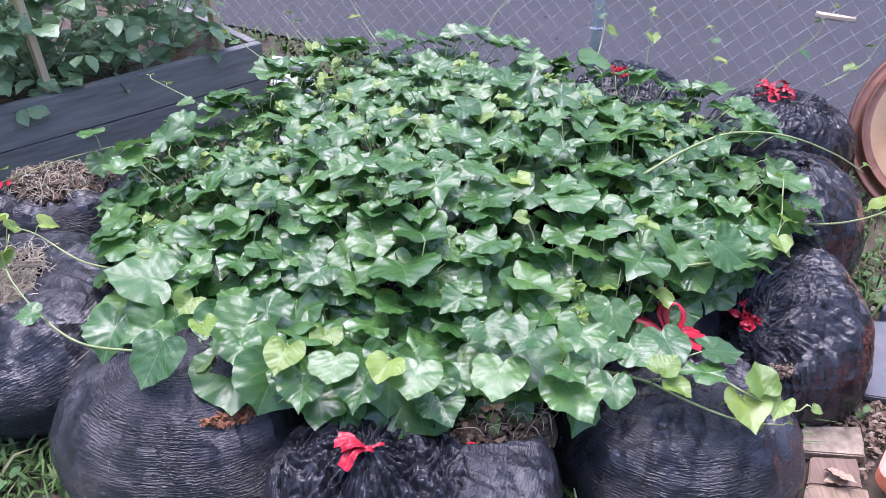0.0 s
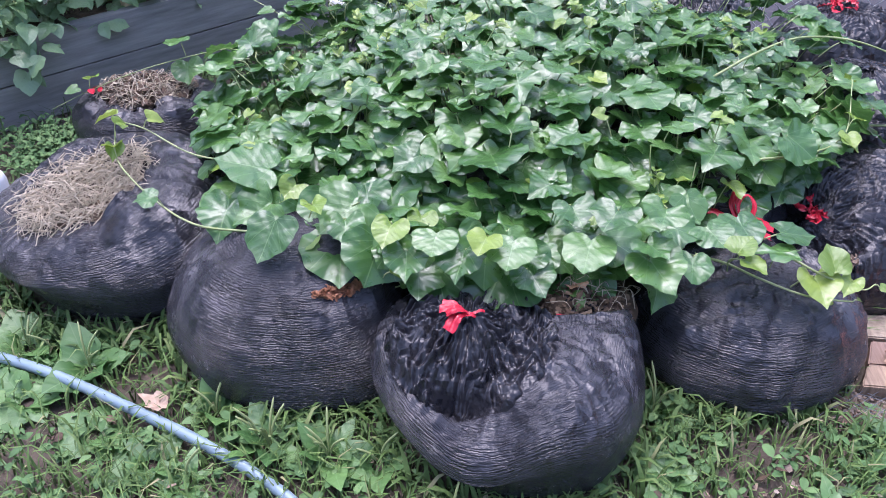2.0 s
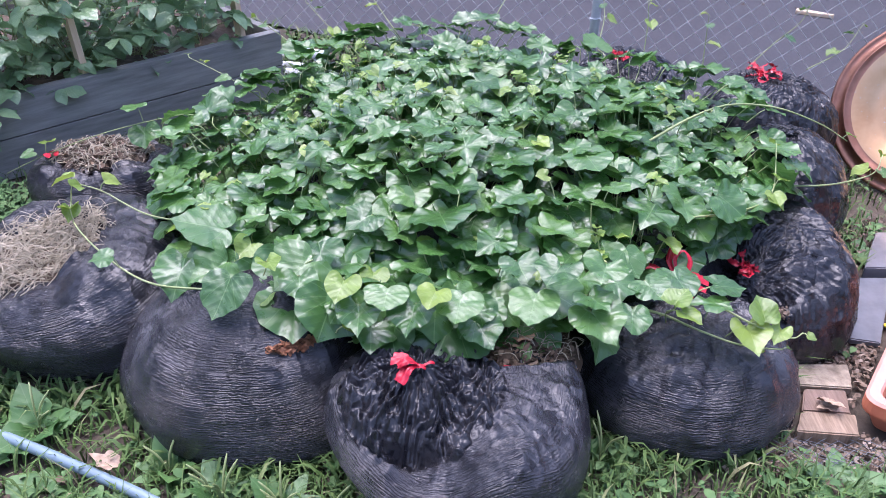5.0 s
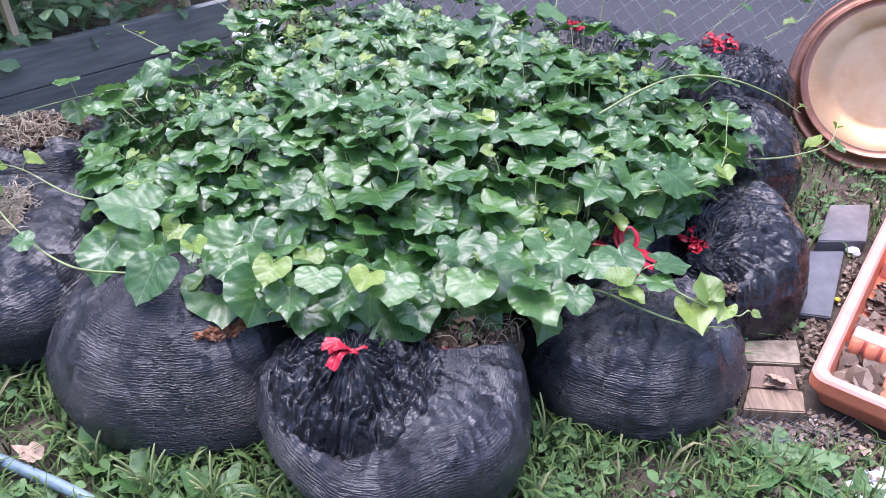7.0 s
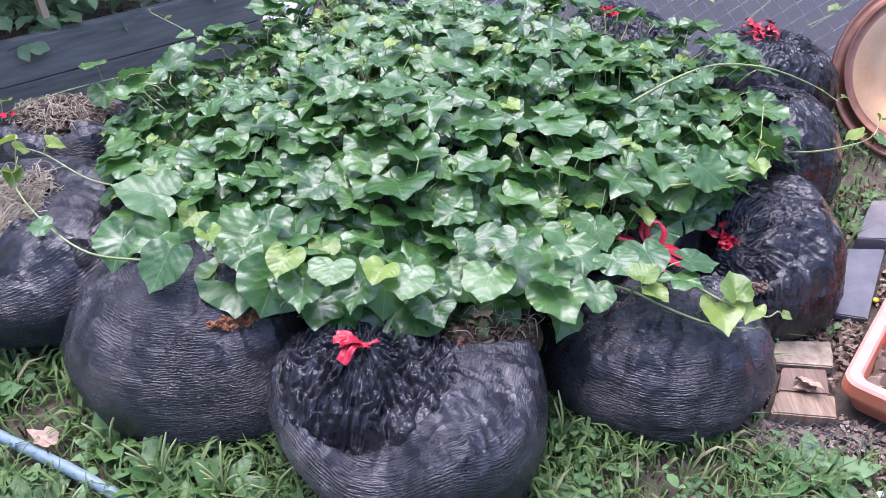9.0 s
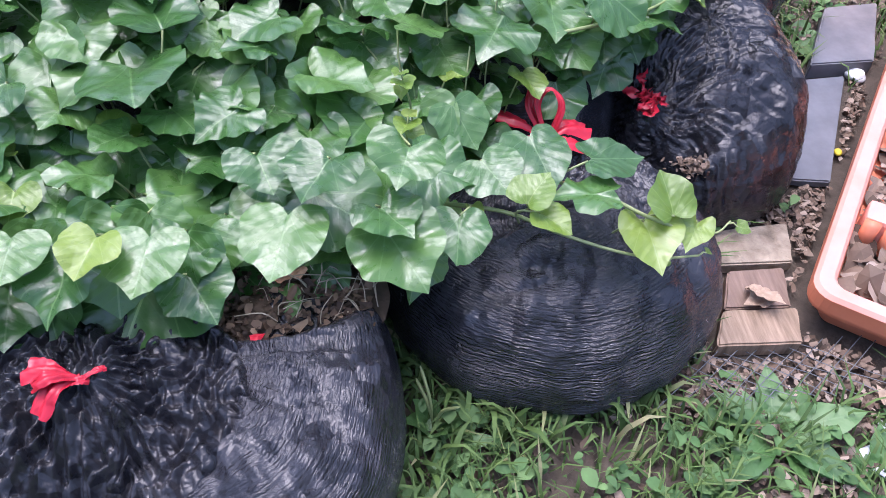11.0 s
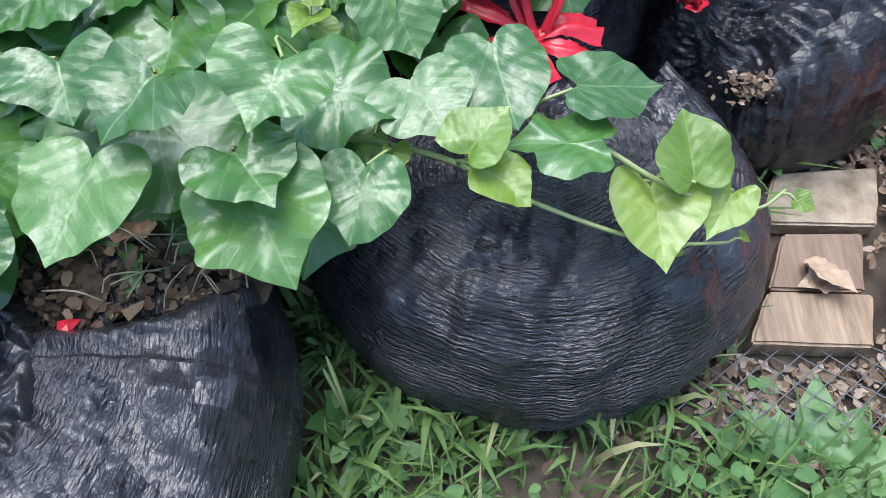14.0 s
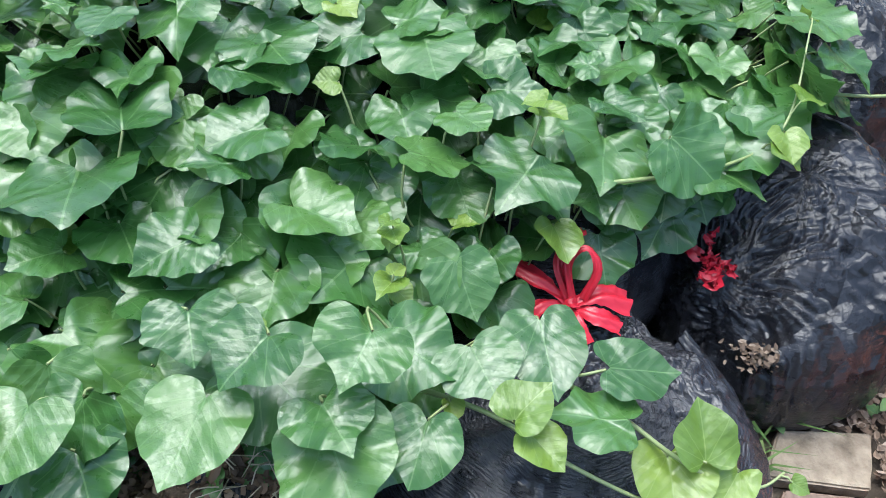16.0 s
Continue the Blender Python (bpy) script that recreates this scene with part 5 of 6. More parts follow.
def build_bed():
    bed = thing("raised_bed", BED_CORNER.x, BED_CORNER.y, 0, "charcoal-stained timber raised bed of two board courses", "planter box")
    length, width, th = 2.6, 1.1, 0.038
    for course in (0, 1):
        z = 0.068 + 0.141 * course
        c = BED_WAY * (length / 2) + BED_IN * (th / 2)
        plank("board", (c.x, c.y, z), (length, th, 0.137), BED_TURN, M_BOARD, bed)
        c = BED_WAY * (length / 2) + BED_IN * (width - th / 2)
        plank("board", (c.x, c.y, z), (length, th, 0.137), BED_TURN, M_BOARD, bed)
        for s in (th / 2, length - th / 2):
            c = BED_WAY * s + BED_IN * (width / 2)
            plank("board", (c.x, c.y, z + 0.002), (th - 0.004, width - 2 * th - 0.002, 0.137), BED_TURN, M_BOARD, bed)
    c = BED_WAY * (length / 2) + BED_IN * (width / 2)
    nx, ny = 60, 24
    xs, ys = np.meshgrid(np.linspace(-length / 2 + 0.03, length / 2 - 0.03, nx), np.linspace(-width / 2 + 0.03, width / 2 - 0.03, ny))
    zs = 0.225 + 0.015 * fbm(xs * 7, ys * 7, 0, 8)
    faces = [(q * nx + p, q * nx + p + 1, (q + 1) * nx + p + 1, (q + 1) * nx + p) for q in range(ny - 1) for p in range(nx - 1)]
    part("soil", mesh_of("bed_soil", np.stack([xs, ys, zs], -1).reshape(-1, 3), faces, M_MULCH), bed, pose(c.x, c.y, 0, 0, 0, BED_TURN), "dark damp soil")
    # stakes with a string
    tops = []
    for s in (0.14, 0.76, 1.65):
        c = BED_CORNER + BED_WAY * s + BED_IN * 0.055
        st = thing("wooden_stake", c.x, c.y, 0.2, "pale pine stake pushed into the raised bed", "stake", "bed stakes")
        part("post", from_bm("stake", boxes([((0, 0, 0.38), (0.04, 0.022, 0.8), 0)], 0.002), M_STAKE), st, pose(0, 0, 0, 3, -3, BED_TURN + 90))
        tops.append((c.x, c.y, 0.75))
    tw = thing("twine", *tops[0], "thin white twine tied between the stakes", "string")
    me_v, me_f = tube(curve_through([np.array(p) - tops[0] for p in tops], 16), 0.002, 5)
    part("cord", mesh_of("cord", me_v, me_f, M_WHITE), tw)


build_bed()

OVAL = [(0, 0.64), (12, 0.55), (30, 0.46), (55, 0.4), (85, 0.37), (115, 0.37), (145, 0.36), (165, 0.33), (180, 0.33)]
BEAN = [leaf_mesh("bean_a", M_BEAN, OVAL, 11, 0.2, 0.25, 0.02, 3, 24), leaf_mesh("bean_b", M_BEAN, OVAL, 12, 0.35, 0.15, 0.02, 3, 24), leaf_mesh("bean_c", M_BEAN, ROUND, 13, 0.15, 0.3, 0.02, 3, 24)]


def build_beans():
    r = np.random.default_rng(31)
    for k in range(20):
        s, w = (0.26 + 0.21 * k + 0.04 * r.normal(), 0.24 + 0.02 * r.normal()) if k < 12 else (0.3 + 0.3 * (k - 12) + 0.05 * r.normal(), 0.56 + 0.05 * r.normal())
        c = BED_CORNER + BED_WAY * s + BED_IN * w
        t = thing("bean_plant", c.x, c.y, 0.22, "bushy green bean plant growing in the raised bed", "plant", "bean plants")
        hp = Heap()
        face = math.degrees(math.atan2(-BED_IN.y, -BED_IN.x))
        for j in range(74 if k < 9 else 30):
            a0, out, hgt = r.uniform(0, 6.28), 0.27 * r.random() ** 0.5, 0.03 + 0.54 * r.random() ** 1.25
            p = np.array([out * math.cos(a0), out * math.sin(a0), hgt])
            if j % 3 == 0:
                hp.add(*tube(curve_through([(0.02 * r.normal(), 0.02 * r.normal(), 0.0), p * (0.5, 0.5, 0.6), p], 8), 0.0016, 4, False))
            az = face + 55 * r.normal()
            for q in (-80, 0, 80):
                a = az + q + r.normal() * 14
                j0 = p + 0.014 * np.array([math.cos(radians(a)), math.sin(radians(a)), 0])
                part("leaf", BEAN[r.integers(3)], t, leaf_pose(j0, a, 10 + 16 * r.normal(), r.normal() * 15, r.uniform(0.05, 0.078)))
        if k == 6:
            # a branch that hangs over the board
            arm = curve_through([np.array(v) - np.array((c.x, c.y, 0.0)) for v in ((-1.6, 2.3, 0.4), (-1.5, 2.16, 0.38), (-1.44, 2.09, 0.29), (-1.42, 2.06, 0.19))], 10)
            arm = arm - (0, 0, 0.22)
            hp.add(*tube(arm, 0.0022, 4, False))
            for q in range(22):
                p = arm[int(q / 22 * len(arm))] + 0.025 * r.normal(size=3)
                part("leaf", BEAN[q % 3], t, leaf_pose(p, face + 60 * r.normal(), 30 + 15 * r.normal(), r.normal() * 15, r.uniform(0.055, 0.085)))
        part("vine_tangle", hp.mesh("bean_stems", M_STEM), t, None, "thin green stems", kind="stuff")


build_beans()

# ---- chain-link fence ----
def build_fence():
    length = (FENCE_B - FENCE_A).length
    f = thing("chain_link_fence", FENCE_A.x, FENCE_A.y, 0, "galvanised chain-link fence with round steel posts", "fence")
    f.rotation_euler = (0, 0, radians(FENCE_TURN))
    w, h, rows = 0.074, 0.074, 17
    pts = [(0.5 * w * (1 if k % 2 else 0), 0.003 * (1 if k % 2 else -1), 0.03 + k * h / 2) for k in range(2 * rows)]
    fine = []
    for a, b in zip(pts, pts[1:]):
        fine += [np.array(a) + (np.array(b) - a) * t for t in (0.06, 0.94)]
    v, fc = tube(np.array(fine), 0.0013, 4, False)
    strand = mesh_of("wire", v, fc, M_WIRE)
    mirror = mesh_of("wire_back", [(-x, -y, z) for x, y, z in v], [q[::-1] for q in fc], M_WIRE)
    n = int(length / (w / 1.0))
    for i in range(n):
        part("wire", strand, f, pose(i * w, 0, 0))
        part("wire", mirror, f, pose(i * w, 0, 0))
    post_at = (Vector((0.56, 3.1, 0)) - FENCE_A).dot(FENCE_DIR)
    for x in (post_at - 2.4, post_at, post_at + 2.4):
        v, fc = tube([(x, -0.025, 0), (x, -0.025, 0.7), (x, -0.025, 1.35)], 0.02, 16)
        pole = part("post", mesh_of("post", v, fc, M_GALV), f)
        for z in (0.32, 0.62, 0.95):
            v, fc = tube([(x + 0.024 * math.cos(q), -0.025 + 0.024 * math.sin(q), z + 0.002 * q) for q in np.linspace(0, 6.2, 14)], 0.002, 5)
            part("tie_wire", mesh_of("tie_wire", v, fc, M_GALV), pole)
    v, fc = tube([(0, -0.025, 1.3), (length / 2, -0.025, 1.3), (length, -0.025, 1.3)], 0.017, 12)
    part("top_rail", mesh_of("top_rail", v, fc, M_GALV), f)


build_fence()


def build_beyond_fence():
    # offcut of wood and a kerb log on the asphalt
    b = boxes([((0, 0, 0.01), (0.2, 0.045, 0.02), 0)], 0.004)
    bmesh.ops.subdivide_edges(b, edges=b.edges[:], cuts=2)
    for v in b.verts:
        v.co.y *= 1 - 0.7 * max(0, v.co.x / 0.1) ** 2
    t = thing("wood_offcut", 2.0, 4.38, 0.013, "pale broken wood splinter lying on asphalt", "wood scrap")
    part("splinter", from_bm("splinter", b, M_STAKE), t, pose(0, 0, 0, 0, 0, -25))
    t = thing("kerb_timber", 2.6, 5.45, 0.013, "weathered pale timber lying along the asphalt", "timber")
    part("beam", from_bm("beam", boxes([((0, 0, 0.05), (2.2, 0.12, 0.1), 0)], 0.01), M_STONE), t, pose(0, 0, 0, 0, 0, -12))
    t = thing("wooden_block", -0.45, 5.35, 0.013, "pale wooden crate block standing on asphalt", "wood block")
    part("block", from_bm("block", boxes([((0, 0, 0.09), (0.36, 0.16, 0.18), 0), ((0.22, 0.02, 0.075), (0.06, 0.14, 0.15), 8)], 0.006), M_WOOD_PALE), t, pose(0, 0, 0, 0, 0, -8))
    # pale grit and leaf bits blown over the asphalt
    def place(r):
        x, y = r.uniform(-2.5, 4.0), r.uniform(2.3, 6.5)
        if (Vector((x, y, 0)) - FENCE_A).dot(FENCE_N) < 0.12:
            y += 2.2
        return x, y, 0.016
    flakes(330, place, 0.009, 77, M_LITTER, "leaf_bits", None, "pale leaf bits scattered over the asphalt")


build_beyond_fence()


# white pipes by the bed's corner
def build_pipes():
    for i, (x, y, z, turn, ln) in enumerate([(-0.72, 3.34, 0.022, -12, 0.16), (-0.64, 3.12, 0.022, -10, 0.2), (-0.66, 3.2, 0.022, -10, 0.22), (-0.67, 3.28, 0.06, -14, 0.2)]):
        t = thing("plastic_pipe", x, y, z if i != 3 else 0.062, "short white plastic pipe lying by the bed", "pipe", "white pipes")
        n = 20
        verts, faces = [], []
        for xx, rr in ((-ln / 2, 0.022), (ln / 2, 0.022), (ln / 2, 0.018), (-ln / 2, 0.018)):
            for j in range(n):
                w = 2 * math.pi * j / n
                verts.append((xx, rr * math.cos(w), rr * math.sin(w)))
        for k in range(4):
            for j in range(n):
                a, b = k * n, (k + 1) % 4 * n
                faces.append((a + j, a + (j + 1) % n, b + (j + 1) % n, b + j))
        part("pipe", mesh_of("pipe", verts, faces, M_WHITE), t, pose(0, 0, 0, 0, 0, turn))


build_pipes()

# ---- copper lid leaning at the fence ----
def build_lid():
    prof = [(0.0, 0.0), (0.16, 0.003), (0.185, 0.008), (0.19, 0.012), (0.245, 0.02), (0.262, 0.02), (0.266, 0.028), (0.27, 0.028), (0.275, 0.012), (0.296, -0.002), (0.302, 0.002), (0.31, 0.004), (0.315, -0.004), (0.31, -0.012), (0.29, -0.012), (0.24, 0.006), (0.15, -0.008), (0.0, -0.012)]
    n = 96
    verts, faces = [], []
    for k, (rr, z) in enumerate(prof):
        for j in range(n):
            w = 2 * math.pi * j / n
            verts.append((max(rr, 1e-4) * math.cos(w), max(rr, 1e-4) * math.sin(w), z))
    for k in range(len(prof) - 1):
        for j in range(n):
            faces.append((k * n + j, k * n + (j + 1) % n, (k + 1) * n + (j + 1) % n, (k + 1) * n + j))
    me = mesh_of("lid_dish", verts[:5 * n] + [(v[0], v[1], v[2]) for v in verts[14 * n:]], [f for f in faces if max(f) < 5 * n] + [tuple(i - 9 * n for i in f) for f in faces if min(f) >= 14 * n], M_COPPER)
    rim = mesh_of("lid_rim", verts[4 * n:15 * n], [tuple(i - 4 * n for i in f) for f in faces if min(f) >= 4 * n and max(f) < 15 * n], M_COPPER_DARK)
    t = thing("copper_lid", *LID_FOOT, "large round copper-coloured metal lid leaning on the fence", "metal lid")
    up = Vector((0, 0, 1)) - LID_FACE * LID_FACE.z
    up.normalize()
    turn = Matrix.Translation(up * 0.315) @ LID_FACE.to_track_quat("Z", "Y").to_matrix().to_4x4()
    part("dish", me, t, turn)
    part("rim", rim, t, turn, "tarnished ridged copper rim")


LID_FOOT = (1.53, 2.27, 0.004)
LID_FACE = Vector((-0.47, -0.74, 0.5)).normalized()
build_lid()

# ---- stepping pieces beside the sacks ----
FOOTPRINTS = []


def slab(name, corners, z0, z1, mat, label, category, seed, cuts=4):
    """A worn slab on four corners."""
    FOOTPRINTS.append(corners)
    cx, cy = sum(c[0] for c in corners) / 4, sum(c[1] for c in corners) / 4
    t = thing(name, cx, cy, z0, label, category, "stepping pieces")
    bm = bmesh.new()
    lo = [bm.verts.new((x - cx, y - cy, 0)) for x, y in corners]
    hi = [bm.verts.new((x - cx, y - cy, z1 - z0)) for x, y in corners]
    bm.faces.new(lo[::-1])
    bm.faces.new(hi)
    for i in range(4):
        bm.faces.new((lo[i], lo[(i + 1) % 4], hi[(i + 1) % 4], hi[i]))
    bmesh.ops.bevel(bm, geom=bm.edges[:], offset=0.003, segments=2, affect="EDGES")
    bmesh.ops.subdivide_edges(bm, edges=[e for e in bm.edges if e.calc_length() > 0.03], cuts=cuts, use_grid_fill=True)
    for v in bm.verts:
        n = noise.noise((v.co.x * 40 + seed, v.co.y * 40, v.co.z * 40))
        v.co += Vector((n, -n, n * 0.6)) * 0.0016
    bmesh.ops.recalc_face_normals(bm, faces=bm.faces[:])
    part("slab", from_bm(name, bm, mat, False), t)
    return t


slab("wood_block", [(0.782, 1.105), (0.918, 1.1), (0.934, 1.166), (0.815, 1.17)], 0.0, 0.034, M_WOOD_PALE, "pale sawn wood block on the ground", "wood block", 1)
slab("wood_block", [(0.818, 1.174), (0.928, 1.171), (0.946, 1.25), (0.85, 1.25)], 0.0, 0.03, M_WOOD_DARK, "damp brown wood block with dead leaves", "wood block", 2)
slab("paving_stone", [(0.83, 1.266), (0.97, 1.262), (0.992, 1.35), (0.86, 1.342)], 0.0, 0.026, M_STONE, "pale crumbling paving stone on the ground", "paver", 3)
slab("slate_tile", [(1.043, 1.46), (1.118, 1.448), (1.278, 1.752), (1.175, 1.745)], 0.0, 0.018, M_SLATE, "smooth blue-grey slate tile on the ground", "tile", 4)
slab("slate_block", [(1.2, 1.765), (1.342, 1.77), (1.448, 1.98), (1.318, 1.968)], 0.0, 0.04, M_SLATE, "grey slate-topped block on the ground", "paver", 5)

# ---- orange planter tray ----
def build_tray():
    u = math.degrees(math.atan2(0.813, 0.582))
    t = thing("planter_tray", 0.927, 1.155, 0.0, "faded orange plastic planter tray with dead leaves inside", "planter")
    t.rotation_euler = (0, 0, radians(u))
    L, W, H = 1.0, 0.42, 0.095

    def ring(inset, z, rad):
        out = []
        x0, x1, y0, y1 = inset, L - inset, -W + inset, -inset
        for cx, cy, a0 in ((x1 - rad, y1 - rad, 0), (x0 + rad, y1 - rad, 90), (x0 + rad, y0 + rad, 180), (x1 - rad, y0 + rad, 270)):
            for q in range(6):
                w = radians(a0 + 18 * q)
                out.append((cx + rad * math.cos(w), cy + rad * math.sin(w), z))
        return out
    rings = [ring(0.035, 0.004, 0.02), ring(0.012, 0.05, 0.03), ring(0.002, 0.055, 0.035), ring(0.0, 0.062, 0.035), ring(0.0, H - 0.006, 0.035), ring(0.006, H, 0.032), ring(0.026, H, 0.024), ring(0.032, H - 0.006, 0.02), ring(0.045, 0.03, 0.016)]
    n = len(rings[0])
    verts = [v for rg in rings for v in rg]
    faces = [(k * n + j, k * n + (j + 1) % n, (k + 1) * n + (j + 1) % n, (k + 1) * n + j) for k in range(len(rings) - 1) for j in range(n)]
    faces.append(tuple(range(n))[::-1])
    faces.append(tuple((len(rings) - 1) * n + j for j in range(n)))
    me = mesh_of("shell", verts, faces, M_ORANGE, False)
    me.materials.append(M_ORANGE_FADED)
    for p in me.polygons:
        if 4 * n <= p.index < 7 * n:
            p.material_index = 1
    part("shell", me, t)
    # ledges and rounded ribs of the inside
    for x in (0.235, 0.62):
        bm = boxes([((x, -W / 2, 0.058), (0.05, W - 0.09, 0.06), 0)], 0.008)
        part("ledge", from_bm("ledge", bm, M_ORANGE_FADED), t, None, "bleached orange ledge")
    for k in range(4):
        v, f = tube([(0.05, -0.16 - 0.055 * k, 0.045), (0.13, -0.16 - 0.055 * k, 0.06), (0.21, -0.16 - 0.055 * k, 0.06)], 0.02, 12)
        part("rib", mesh_of("rib", v, f, M_ORANGE), t)
    for k in range(3):
        v, f = tube([(0.205, -0.06 - 0.035 * k, 0.03), (0.205, -0.06 - 0.035 * k, 0.085)], 0.014, 10)
        part("rib", mesh_of("rib_upright", v, f, M_ORANGE), t)
    bm = boxes([((0.43, -0.13, 0.062), (0.34, 0.05, 0.055), 0)], 0.01)
    part("ledge", from_bm("ledge_long", bm, M_ORANGE_FADED), t, None, "bleached orange ledge")
    m = Matrix.Rotation(radians(u), 4, "Z")

    def inside(r):
        return r.uniform(0.06, 0.2), r.uniform(-0.16, -0.05), 0.034 + 0.02 * r.random()
    flakes(70, inside, 0.026, 51, M_LITTER, "leaf_mulch", t, "curled brown dead leaves")
    flakes(90, lambda r: (r.uniform(0.27, 0.58), r.uniform(-0.1, -0.05), 0.033 + 0.012 * r.random()), 0.02, 52, M_LITTER, "leaf_mulch", t, "curled brown dead leaves")
    p = thing("rubber_mat", 0.927 + 0.582 * 0.47 + 0.813 * 0.22, 1.155 + 0.813 * 0.47 - 0.582 * 0.22, 0.098, "black rubber flap resting on the orange planter", "rubber mat")
    part("flap", from_bm("flap", boxes([((0, 0, 0.008), (0.34, 0.17, 0.014), 0)], 0.004), M_BLACK), p, pose(0, 0, 0, 0, 3, u))


build_tray()

# ---- hose, tub, white scraps, wire scrap ----
def build_small():
    t = thing("garden_hose", -0.6, 0.87, 0.0, "pale blue garden hose lying in the grass", "hose")
    pts = np.array([(-1.9, 1.2, 0.02), (-1.5, 1.14, 0.02), (-1.2, 1.07, 0.022), (-0.96, 1.0, 0.034), (-0.82, 0.952, 0.033), (-0.66, 0.888, 0.032), (-0.55, 0.842, 0.03), (-0.43, 0.783, 0.026), (-0.32, 0.71, 0.02), (-0.25, 0.6, 0.013), (-0.3, 0.45, 0.013), (-0.5, 0.3, 0.013)]) - (-0.6, 0.87, 0)
    v, f = tube(curve_through(pts, 90), 0.0115, 14)
    part("hose", mesh_of("hose", v, f, M_HOSE), t)
    t = thing("garden_hose", 1.0, 0.72, 0.0, "grey-blue hose end beside white scraps", "hose")
    pts = np.array([(0.93, 0.66, 0.014), (1.02, 0.76, 0.014), (1.15, 0.84, 0.014), (1.4, 0.9, 0.014)]) - (1.0, 0.72, 0)
    v, f = tube(curve_through(pts, 30), 0.0125, 12)
    part("hose", mesh_of("hose_b", v, f, M_HOSE), t)
    # white tub behind the hay sack
    t = thing("plastic_tub", -1.36, 1.43, 0, "white plastic tub with a purple marker stroke", "tub")
    bm = boxes([((0, 0, 0.1), (0.22, 0.2, 0.2), 0)], 0.03)
    part("tub", from_bm("tub", bm, M_WHITE, True), t, pose(0, 0, 0, 0, 0, -8))
    v, f = tube([(-0.05, -0.1025, 0.09), (0.0, -0.1025, 0.13), (0.03, -0.1025, 0.15)], 0.004, 6)
    part("marker_stroke", mesh_of("marker_stroke", v, f, M_PURPLE), t, pose(0, 0, 0, 0, 0, -8), "purple line")
    # torn white plastic pieces
    for x, y, turn, w, d in ((1.02, 0.93, 25, 0.15, 0.07), (1.05, 0.86, 10, 0.17, 0.05), (0.92, 0.76, 30, 0.14, 0.06)):
        s = thing("plastic_scrap", x, y, 0.006, "torn white plastic piece lying on soil", "scrap", "white scraps")
        r = np.random.default_rng(int(x * 1000))
        bm = bmesh.new()
        bmesh.ops.create_grid(bm, x_segments=7, y_segments=5, size=0.5, matrix=Matrix.Diagonal((w, d, 1, 1)))
        for v in bm.verts:
            edge = max(abs(v.co.x) / w, abs(v.co.y) / d) > 0.45
            v.co += Vector((0.008 * r.normal() * edge, 0.008 * r.normal() * edge, 0.006 + 0.004 * r.normal()))
        ext = bmesh.ops.solidify(bm, geom=bm.faces[:], thickness=0.002)
        part("sheet", from_bm("scrap", bm, M_WHITE, True), s, pose(0, 0, 0, 0, 0, turn))
    # scrap of wire netting
    t = thing("wire_netting", 0.87, 1.055, 0.0, "grey wire netting scrap pressed into the weeds", "netting")
    hp = Heap()
    for k in range(9):
        for a, sgn in ((0.032 * k - 0.14, 1), (0.032 * k - 0.14, -1)):
            line = [(a + sgn * 0.03 * math.sin(q * 0.5) * 0 + sgn * (q * 0.018 - 0.07), q * 0.014 - 0.05, 0.04 - 0.0035 * q + 0.004 * math.sin(k + q)) for q in range(9)]
            hp.add(*tube(line, 0.0007, 4, False))
    part("netting", hp.mesh("netting", plain("rusty_grey_wire", (0.1, 0.11, 0.12), (0.2, 0.21, 0.22), 40, 0.6)), t, None)
    t = thing("fallen_petal", 1.17, 1.53, 0.006, "small bright yellow fallen petal", "petal")
    bm = bmesh.new()
    bmesh.ops.create_uvsphere(bm, u_segments=10, v_segments=6, radius=1, matrix=Matrix.Diagonal((0.016, 0.008, 0.006, 1)))
    part("petal", from_bm("petal", bm, plain("yellow_petal", (0.6, 0.45, 0.02), (0.75, 0.6, 0.05), 20), True), t, pose(0, 0, 0.006, 0, 20, 60))
    t = thing("white_stone", 1.31, 1.76, 0.0, "small white lump on leaf litter", "stone")
    bm = bmesh.new()
    bmesh.ops.create_icosphere(bm, subdivisions=3, radius=0.022)
    for v in bm.verts:
        v.co *= 1 + 0.25 * noise.noise(v.co * 60)
        v.co.z = v.co.z * 0.6 + 0.011
    part("lump", from_bm("lump", bm, M_WHITE, True), t)


build_small()


def dead_leaf(x, y, z, turn, size, seed, label, mat=None):
    """A curled dry leaf with lobes."""
    r = np.random.default_rng(seed)
    shape = [(0, 0.66), (14, 0.44), (32, 0.34), (48, 0.42), (62, 0.33), (90, 0.3), (120, 0.3), (150, 0.31), (180, 0.32)]
    me = leaf_mesh("dry_leaf", mat or M_DRY, shape, seed, 0.35, -0.15, 0.03, 4, 40)
    t = thing("dead_leaf", x, y, z, label, "dead leaf", "dead leaves")
    part("blade", me, t, pose(0, 0, 0.004, 8 * r.normal(), 8 * r.normal(), turn) @ Matrix.Scale(size, 4))


